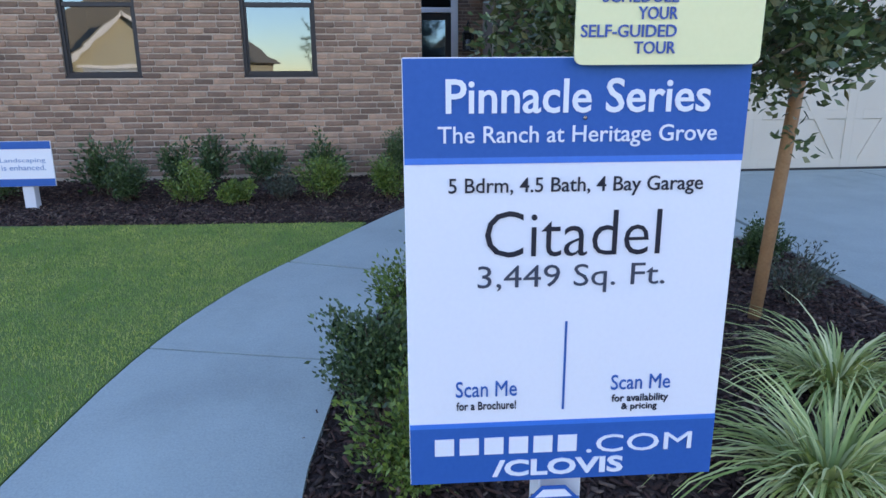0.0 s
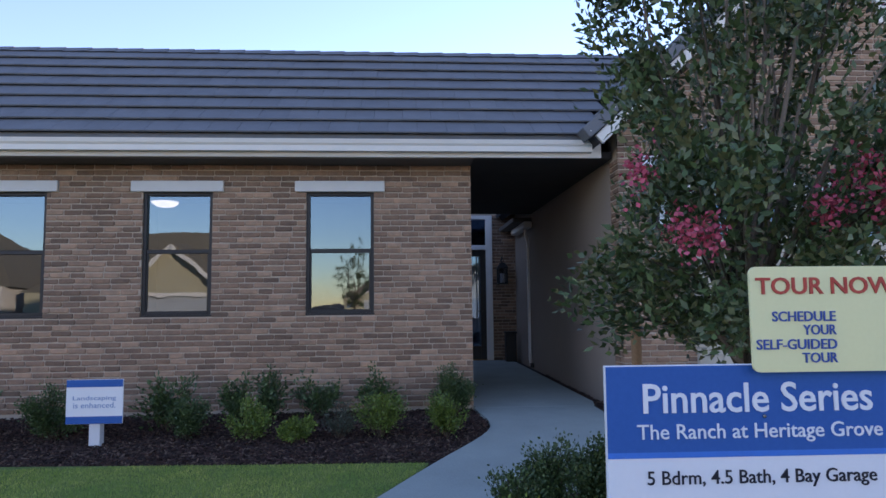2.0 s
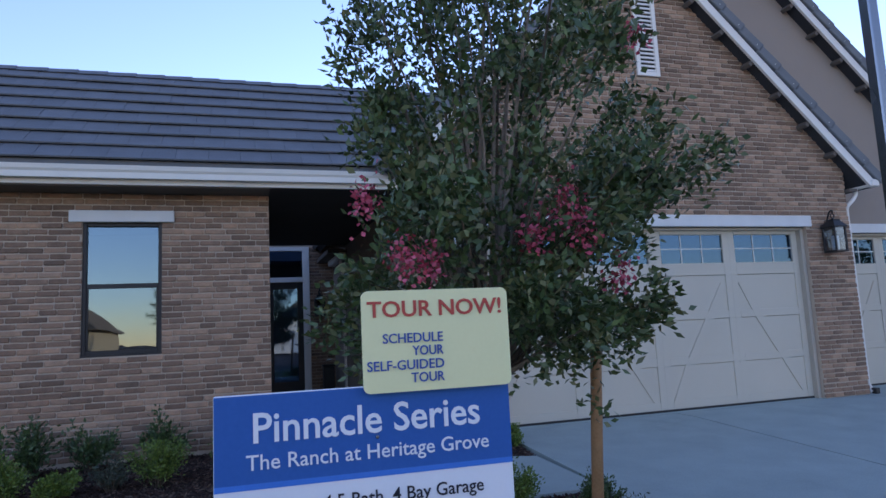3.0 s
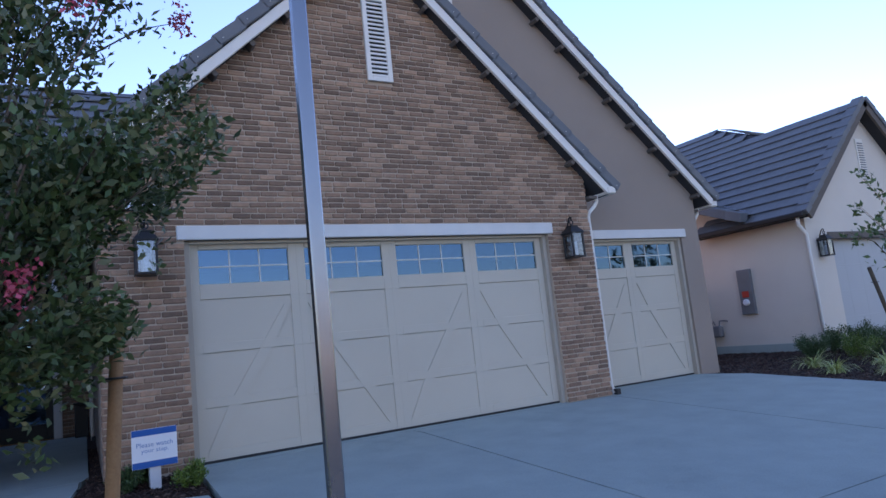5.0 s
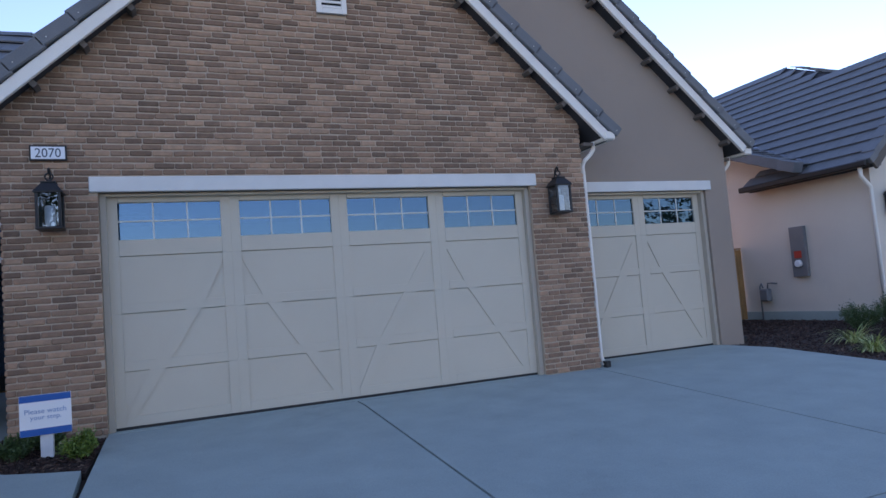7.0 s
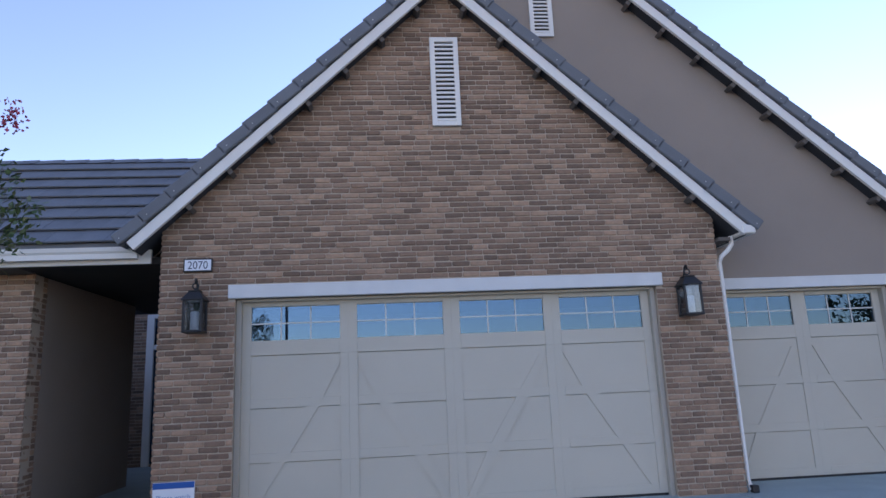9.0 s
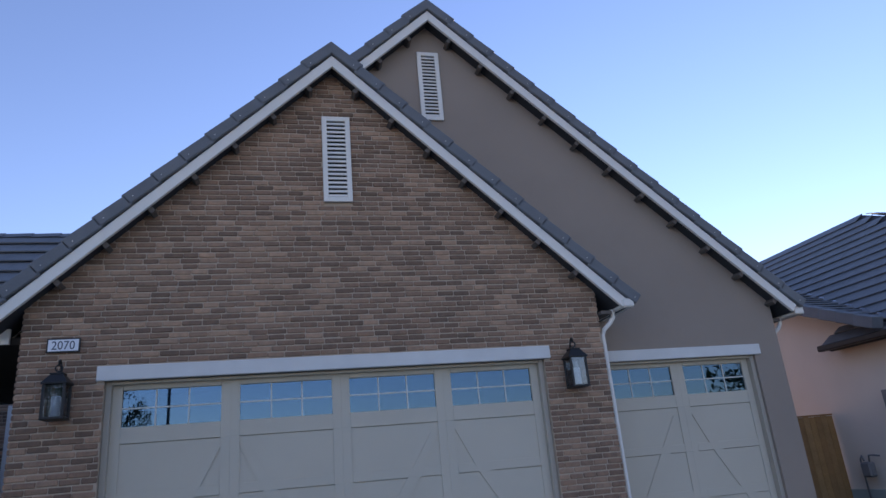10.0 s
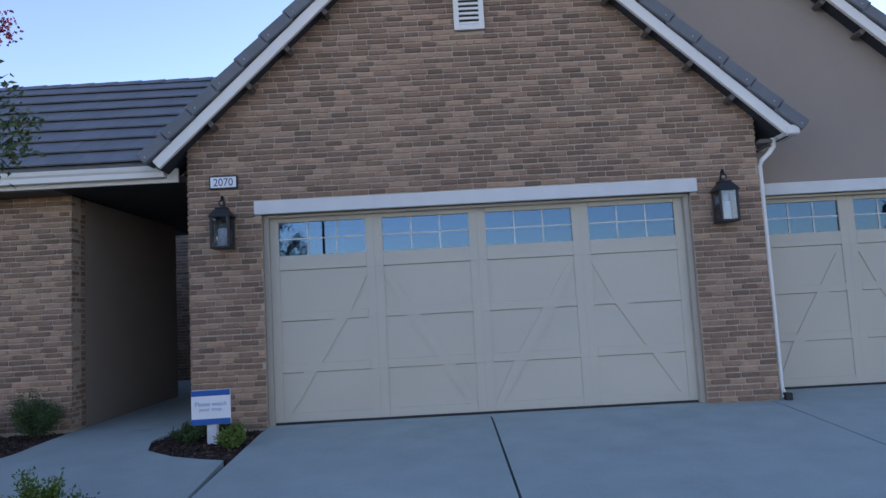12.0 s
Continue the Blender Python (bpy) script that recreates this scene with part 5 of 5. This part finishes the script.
rod(bm, [(valley_x(y) + 0.04, y, 3.15 + SC * (y - 2.3) + 0.07) for y in (2.2, 4.4, 6.4, 8.4)], [0.05] * 4, 6)
part("valley_flashing", bm, M_STEEL, nhouse, "bare metal valley flashing")
for k in range(15):
    bm = box(-0.06, 0.2, 0, 0.43, -0.12, 0.1, bevel=0.01)
    bm.transform(pose(12.46, 2.24 + 0.39 * k, 3.14 + 0.39 * k * SC, math.degrees(math.atan(SC)) - 2))
    part("rake_tile", bm, M_TILE, nhouse)
bm = prism([(2.5, 2.9), (9.3, 2.9), (9.3, 5.72), (2.5, 3.08)], -13.23, -13.05)
bm.transform(pose(0, 0, 0, 0, 0, 90))
part("cross_gable_wall", bm, M_STUCCO_N, nhouse)
n_slab([(2 * AX - EX, 0.85, ez), (2 * AX - EX, 4.2, ez), (AX, 4.2, AZ), (AX, 0.85, AZ)])
for s, x1 in ((-1, EX), (1, 2 * AX - EX)):
    ang = math.degrees(math.atan(NK))
    mm = pose(AX, 0, AZ, 0, ang, 0) if s > 0 else pose(AX, 0, AZ, 0, -ang, 0) @ Matrix.Diagonal((-1, 1, 1, 1))
    bm = box(0, NL, 0.81, 0.87, -0.16, 0.0, bevel=0.005)
    bm.transform(mm)
    part("rake_board", bm, M_SOFFIT, nhouse, "brown rake board")
    for k in range(int(NL / 0.395) + 1):
        bm = box(k * 0.395, min(k * 0.395 + 0.42, NL + 0.05), 0.78, 1.05, 0.0, 0.13, bevel=0.01)
        bmesh.ops.rotate(bm, cent=(k * 0.395, 0, 0), matrix=Matrix.Rotation(radians(-3.2), 3, "Y"), verts=bm.verts)
        bm.transform(mm)
        part("rake_tile", bm, M_TILE, nhouse)
# main roof behind the gable
roof_face([(AX, 3.7, AZ + 0.02), (17.85, 3.7, AZ + 0.02), (HX, HY, HZ)], (AX - 0.02, 3.68, AZ + 0.02), (1, 0, 0), (0, HY - 3.7, HZ - AZ), 2.1, 2.1, inside=lambda x, u: u * 0.46 + 0.1 < x < 2.0 - u * 0.46 and u < 1.9)
n_slab([(HX, HY, HZ), (17.85, 3.7, AZ), (20.9, 3.7, AZ - NK * 3.05), (20.9, 12.0, AZ - NK * 3.05), (HX, 12.0, HZ)])
part("gutter", box(12.55, 12.70, 0.86, 3.88, 2.872, 2.99, bevel=0.02), M_BRONZE, nhouse, "dark brown eave gutter")
part("soffit", box(12.70, 13.04, 0.9, 3.85, 2.885, 2.91), M_SOFFIT, nhouse)
bm = bmesh.new()
pipe = [(12.65, 1.05, 2.89), (12.7, 1.08, 2.72), (12.95, 1.1, 2.52), (12.99, 1.12, 2.3), (12.99, 1.12, 0.2), (12.95, 1.02, 0.06)]
rod(bm, pipe, [0.04] * 6, 8)
part("downpipe", bm, M_TRIM, nhouse, "white downpipe")

meter = thing("meter_panel", (13.04, 2.84, 0.90), "grey electric meter panel with red tag on the wall", "meter panel", turn=-90)
part("box", box(-0.18, 0.18, -0.09, 0.0, 0.0, 1.07, bevel=0.008), M_GREY, meter)
part("cover", box(-0.16, 0.16, -0.1, -0.09, 0.55, 1.04, bevel=0.004), M_GREY, meter)
part("dial", lathe([(0.08, 0), (0.08, 0.05), (0.06, 0.07)], 18), M_WHITE, meter, "glass meter dial").matrix_basis = pose(0, -0.09, 0.28, 90)
part("tag", box(-0.09, 0.09, -0.106, -0.1, 0.4, 0.55), M_RED, meter, "red tag")
gas = thing("gas_meter", (12.9, 3.75, -0.02), "small grey gas meter with bent pipes", "gas meter", turn=-90)
part("body", box(-0.12, 0.12, -0.08, 0.08, 0.42, 0.7, bevel=0.03), M_GREY, gas)
bm = bmesh.new()
rod(bm, [(-0.14, 0, 0), (-0.14, 0, 0.75), (-0.1, 0, 0.82), (-0.06, 0, 0.72)], [0.018] * 4, 8)
rod(bm, [(0.06, 0, 0.7), (0.08, 0, 0.82), (0.2, 0, 0.82), (0.24, 0.1, 0.8)], [0.018] * 4, 8)
part("pipework", bm, M_GREY, gas)


# ---- houses across the street and farther along ----
def plain_house(x, y, turn, w, d, axis, half, eave, pitch, wall_m, label, roof_m=None):
    h = thing("street_house", (x, y, -0.68 if y < -9 else -0.1), label, "house", "houses of the street", turn)
    top = eave + half * pitch
    part("wall", holed([(-w / 2, 0), (w / 2, 0), (w / 2, eave), (axis + half, eave), (axis, top), (axis - half, eave), (-w / 2, eave)], 0, 0.2, [(axis - 2.4, axis + 2.4, 0.0, 2.4)]), wall_m, h)
    part("body", box(-w / 2, w / 2, 0.2, d, 0, eave), wall_m, h)
    g = part("garage_door", box(axis - 2.4, axis + 2.4, 0.12, 0.16, 0, 2.4), M_DOOR_N, h, "pale garage door")
    for k in range(1, 4):
        part("section_rail", box(axis - 2.4, axis + 2.4, 0.105, 0.12, 0.6 * k - 0.02, 0.6 * k + 0.02), M_DOOR_N, g)
    part("lintel", box(axis - 2.6, axis + 2.6, -0.04, 0.05, 2.4, 2.6), M_TRIM, h)
    for s in (-1, 1):
        ang = math.degrees(math.atan(pitch))
        mm = pose(axis, 0, top, 0, ang, 0) if s > 0 else pose(axis, 0, top, 0, -ang, 0) @ Matrix.Diagonal((-1, 1, 1, 1))
        L = (half + 0.45) * math.hypot(1, pitch)
        bm = box(0, L, -0.4, d * 0.8, 0.0, 0.12)
        bm.transform(mm)
        part("roof", bm, roof_m or M_ROOF_T, h)
        bm = box(0, L, -0.45, -0.4, -0.16, 0.05)
        bm.transform(mm)
        part("rake_board", bm, M_TRIM, h)
    ridge = bmesh.new()
    a = [ridge.verts.new(p) for p in ((-w / 2 - 0.4, 0.3, eave), (w / 2 + 0.4, 0.3, eave), (w / 2 + 0.4, d + 0.4, eave), (-w / 2 - 0.4, d + 0.4, eave))]
    b = [ridge.verts.new(p) for p in ((-w / 2 + d * 0.4, d / 2, eave + d * 0.36), (w / 2 - d * 0.4, d / 2, eave + d * 0.36))]
    for f in ((a[0], a[1], b[1], b[0]), (a[1], a[2], b[1]), (a[2], a[3], b[0], b[1]), (a[3], a[0], b[0]), (a[3], a[2], a[1], a[0])):
        ridge.faces.new(f)
    part("main_roof", ridge, roof_m or M_ROOF_T, h)
    for k in (-1, 1):
        xx = axis + k * (half + 1.6)
        if -w / 2 + 0.8 < xx < w / 2 - 0.8:
            win = part("window", box(xx - 0.5, xx + 0.5, -0.03, 0.02, 1.0, 2.3), M_TRIM, h)
            part("pane", box(xx - 0.44, xx + 0.44, -0.036, -0.028, 1.06, 2.24), M_GLASS_G, win)


plain_house(-16.3, -27, 180, 13, 10, -1.0, 2.8, 2.7, 0.85, M_TAN, "sunlit tan house with gabled garage across the street")
plain_house(8.0, -62, 180, 14, 11, 2.0, 3.4, 3.0, 0.85, M_STUCCO_N, "sunlit cream house with gabled garage across the street")
plain_house(27, -62, 180, 13, 11, -2.0, 3.2, 3.0, 0.85, M_TAN, "sunlit tan house with gabled garage across the street")
plain_house(-31, -27, 180, 14, 11, 2.0, 3.4, 3.0, 0.85, M_STUCCO_N, "sunlit cream house with gabled garage across the street")
plain_house(-6, -120, 180, 16, 11, 2.0, 3.4, 3.0, 0.7, M_TAN, "distant sunlit tan house down the side street")
plain_house(29.5, 1.5, 0, 12, 11, -1.5, 3.0, 2.9, 0.85, M_STUCCO_N, "cream stucco house farther along the street", M_TILE_ISLE)
plain_house(-22, 0.5, 0, 13, 11, 1.5, 3.0, 2.9, 0.85, M_TAN, "tan stucco house on the next lot")


# ---- brickwork, piece by piece ----
def brick_meshes():
    out = []
    for i in range(9):
        bm = bmesh.new()
        rings = []
        for y, k in ((0.02, 0.0), (-0.0025, 0.0), (-0.014, 0.008)):
            ring = []
            for sx, sz in ((-1, -0.62), (-0.93, -1), (0.1, -1), (0.93, -1), (1, -0.62), (1, 0.62), (0.93, 1), (-0.1, 1), (-0.93, 1), (-1, 0.62)):
                j = 0.0 if y > 0 else 0.0022
                ring.append(bm.verts.new((sx * (0.5 - k / 0.2) + random.uniform(-j, j) * 5, y + random.uniform(-j, j), sz * (0.5 - k / 0.067) + random.uniform(-j, j) * 19)))
            rings.append(ring)
        for a, b in zip(rings, rings[1:]):
            for k in range(10):
                bm.faces.new((a[k], a[(k + 1) % 10], b[(k + 1) % 10], b[k]))
        bm.faces.new(rings[-1])
        bmesh.ops.recalc_face_normals(bm, faces=bm.faces)
        me = bpy.data.meshes.new("brick")
        bm.to_mesh(me)
        bm.free()
        me.materials.append(M_BRICK)
        out.append(me)
    return out


BRICKS = brick_meshes()
COURSE, BL, JOINT = 0.0667, 0.203, 0.0125


def brickwork(owner, m, z0, z1, spans, near, seed):
    """Running bond over the wall whose frame is m (x along, -y out). spans(z) gives the stretches of each course; near(x, z) the bricks laid singly."""
    r = random.Random(seed)
    verts, faces = [], []
    tv = [np.array([v.co for v in b.vertices]) for b in BRICKS]
    tf = [[list(p.vertices) for p in b.polygons] for b in BRICKS]
    count = single = 0
    k = 0
    z = z0
    while z + COURSE <= z1 + 0.02:
        zc = z + COURSE / 2
        for a, b in spans(z, z + COURSE):
            x = a - BL * ((0.5 if k % 2 else 0.0) + r.uniform(0.0, 0.12))
            while x < b - 0.02:
                run = BL + r.choice((0.0, 0.0, -0.02, 0.012, 0.025, -0.035))
                p, q = max(a, x + 0.0035), min(b, x + run - 0.0035)
                x += run
                if q - p < 0.025:
                    continue
                i = r.randrange(9)
                lm = m @ Matrix.Translation(((p + q) / 2 + r.uniform(-0.002, 0.002), r.uniform(-0.004, 0.002), zc + r.uniform(-0.0025, 0.0025))) @ pose(0, 0, 0, r.uniform(-3.0, 3.0), r.uniform(-0.6, 0.6), r.uniform(-0.5, 0.5)) @ Matrix.Diagonal((q - p, 0.7, COURSE - JOINT, 1))
                if near((p + q) / 2, zc) and single < 300:
                    single += 1
                    o = new("brick", BRICKS[i])
                    o.parent = owner
                    o.matrix_basis = lm
                else:
                    co = tv[i] @ np.array(lm.to_3x3()).T + np.array(lm.translation)
                    verts.append(co)
                    faces += [[count + v for v in f] for f in tf[i]]
                    count += len(co)
        z += COURSE
        k += 1
    if verts:
        me = bpy.data.meshes.new("brick_courses")
        me.from_pydata(np.concatenate(verts).tolist(), [], faces)
        link("brick_courses", me, M_BRICK_ISLE, owner)["kind"] = "stuff"


def cut(spans, holes, za, zb):
    for x0, x1, h0, h1 in holes:
        if zb > h0 + 0.012 and za < h1 - 0.012:
            nxt = []
            for a, b in spans:
                if x1 <= a or x0 >= b:
                    nxt.append((a, b))
                else:
                    if x0 - a > 0.02:
                        nxt.append((a, x0))
                    if b - x1 > 0.02:
                        nxt.append((x1, b))
            spans = nxt
    return spans


wing_holes = [(x - WH, x + WH, WZ0, WZ1) for x in WX] + [(x - 0.53, x + 0.53, 2.56, 2.69) for x in WX]
brickwork(wing, pose(0, WALL, 0), 0.02, 2.87, lambda a, b: cut([(-10.0, -2.49)], wing_holes, a, b), lambda x, z: -4.7 < x < -2.45 and z < 2.1, 1)
gable_holes = [(0.0, 5.0, -0.1, 2.43), (-0.075, 5.075, 2.43, 2.588), (2.36, 2.72, 4.51, 5.71)]


def gable_span(a, b):
    lim = (A1 - 0.1 - (a + b) / 2) / K1 - 0.03
    return cut([(max(-0.85, G1 - lim), min(5.82, G1 + lim))], gable_holes, a, b)


brickwork(gable, pose(0, 0.012, 0), 0.0, A1 - 0.15, gable_span, lambda x, z: z < 2.43 or (2.6 < z < 2.95 and x < 4.6), 2)
brickwork(gable, pose(-0.84, 0, 0, 0, 0, -90), 0.0, 2.9, lambda a, b: [(-0.3, -0.0)], lambda x, z: False, 3)
brickwork(pier_w, pose(-2.502, 0, 0, 0, 0, 90), 0.02, 2.87, lambda a, b: [(0.536, 0.86)], lambda x, z: False, 4)
brickwork(entry, pose(0, 6.8, 0), 0.0, 4.1, lambda a, b: cut([(-4.6, -0.86)], [(-3.35, -1.36, 0.0, 3.1)], a, b), lambda x, z: False, 5)


# ---- mulch and grass ----
def inside(poly, x, y):
    c = np.zeros(len(x), bool)
    j = len(poly) - 1
    for i in range(len(poly)):
        (xi, yi), (xj, yj) = poly[i], poly[j]
        hit = ((yi > y) != (yj > y)) & (x < (xj - xi) * (y - yi) / (yj - yi + 1e-12) + xi)
        c ^= hit
        j = i
    return c


def scatter(poly, n, box4):
    x = rng.uniform(box4[0], box4[1], n)
    y = rng.uniform(box4[2], box4[3], n)
    k = inside(poly, x, y)
    return x[k], y[k]


def height_of(y):
    return -0.06 * np.clip(-0.3 - y, 0, 9.2)


def mulch(name, poly, n, box4):
    """Loose bark chips: flat slivers at all angles."""
    x, y = scatter(poly, n, box4)
    m = len(x)
    L, W, T = rng.uniform(0.015, 0.075, m) ** 1.0, rng.uniform(0.007, 0.022, m), rng.uniform(0.003, 0.008, m)
    az, el = rng.uniform(0, math.tau, m), rng.normal(0, 0.35, m)
    u = np.stack([np.cos(az) * np.cos(el), np.sin(az) * np.cos(el), np.sin(el)], 1)
    s = np.stack([-np.sin(az), np.cos(az), rng.normal(0, 0.35, m)], 1)
    s /= np.linalg.norm(s, axis=1)[:, None]
    t = np.cross(u, s)
    c = np.stack([x, y, height_of(y) - 0.03 + rng.uniform(0.0, 0.02, m)], 1)
    v = []
    for a, b, d in ((-1, -1, -1), (1, -0.6, -1), (1, 0.7, -1), (-1, 1, -1), (-1, -1, 1), (1, -0.6, 1), (1, 0.7, 1), (-1, 1, 1)):
        v.append(c + u * (a * L / 2)[:, None] + s * (b * W / 2)[:, None] + t * (d * T / 2)[:, None])
    v = np.stack(v, 1).reshape(-1, 3)
    q = np.array([(4, 5, 6, 7), (0, 1, 5, 4), (1, 2, 6, 5), (2, 3, 7, 6), (3, 0, 4, 7)])
    f = (np.arange(m)[:, None, None] * 8 + q[None]).reshape(-1, 4)
    tagged(raw(name, v, f, M_CHIP), "dark brown shredded bark mulch", "mulch", kind="stuff")


mulch("mulch_chips", [(-9, -1.475), (-6.575, -1.503), (-4.696, -1.615), (-3.036, -1.632), (-2.693, -1.109), (-2.484, -0.7), (-2.439, -0.399), (-2.48, 0.1), (-2.51, 0.53), (-9, 0.53)], 26000, (-9, -2.4, -1.68, 0.53))
mulch("mulch_chips", [(-3.3, -7.5), (-0.17, -7.5), (-0.09, -2.994), (-0.065, -2.703), (-0.184, -2.434), (-1.122, -2.386), (-1.952, -2.434), (-2.521, -2.673), (-2.916, -3.19), (-3.201, -4.089), (-3.321, -5.017)], 33000, (-3.4, -0.05, -7.5, -2.35))
mulch("mulch_chips", [(-0.86, 4), (-0.96, 4), (-0.96, 0.8), (-1.06, 0.1), (-1.114, -0.391), (-0.982, -0.75), (-0.651, -1.023), (-0.334, -1.169), (-0.053, -1.261), (-0.02, -0.02), (-0.86, -0.02)], 9000, (-1.15, 0.0, -1.4, 4))
mulch("mulch_chips", [(8.58, -6), (16, -6), (16, 1.1), (13.0, 1.1), (13.0, 4.4), (8.97, 4.4), (8.97, 0.6), (8.56, 0.6), (8.56, 0.3), (8.58, -0.3)], 26000, (8.5, 16, -6, 4.4))


def blades(name, poly, n, box4):
    x, y = scatter(poly, n, box4)
    m = len(x)
    az = rng.uniform(0, math.tau, m)
    h = rng.uniform(0.01, 0.024, m)
    base = np.stack([x, y, height_of(y) - 0.014], 1)
    side = np.stack([np.cos(az), np.sin(az), np.zeros(m)], 1) * (rng.uniform(0.0012, 0.0022, m))[:, None]
    lean = np.stack([-np.sin(az), np.cos(az), np.zeros(m)], 1) * (rng.normal(0, 0.55, m) * h)[:, None]
    up = np.stack([np.zeros(m), np.zeros(m), h], 1)
    v = np.stack([base - side, base + side, base + up + lean], 1).reshape(-1, 3)
    tagged(raw(name, v, np.arange(3 * m).reshape(m, 3), M_BLADE), "short mown green grass blades", "grass", kind="stuff")


LAWN = [(-8.6, -7.2), (-4.39, -7.2)] + [(x - 0.028, y) for x, y in WALK_L if -7.1 < y < -1.75] + [(-3.139, -1.708), (-4.697, -1.632), (-6.576, -1.521), (-8.72, -1.485)]
blades("grass_blades", LAWN, 330000, (-8.6, -3.0, -7.2, -1.6))
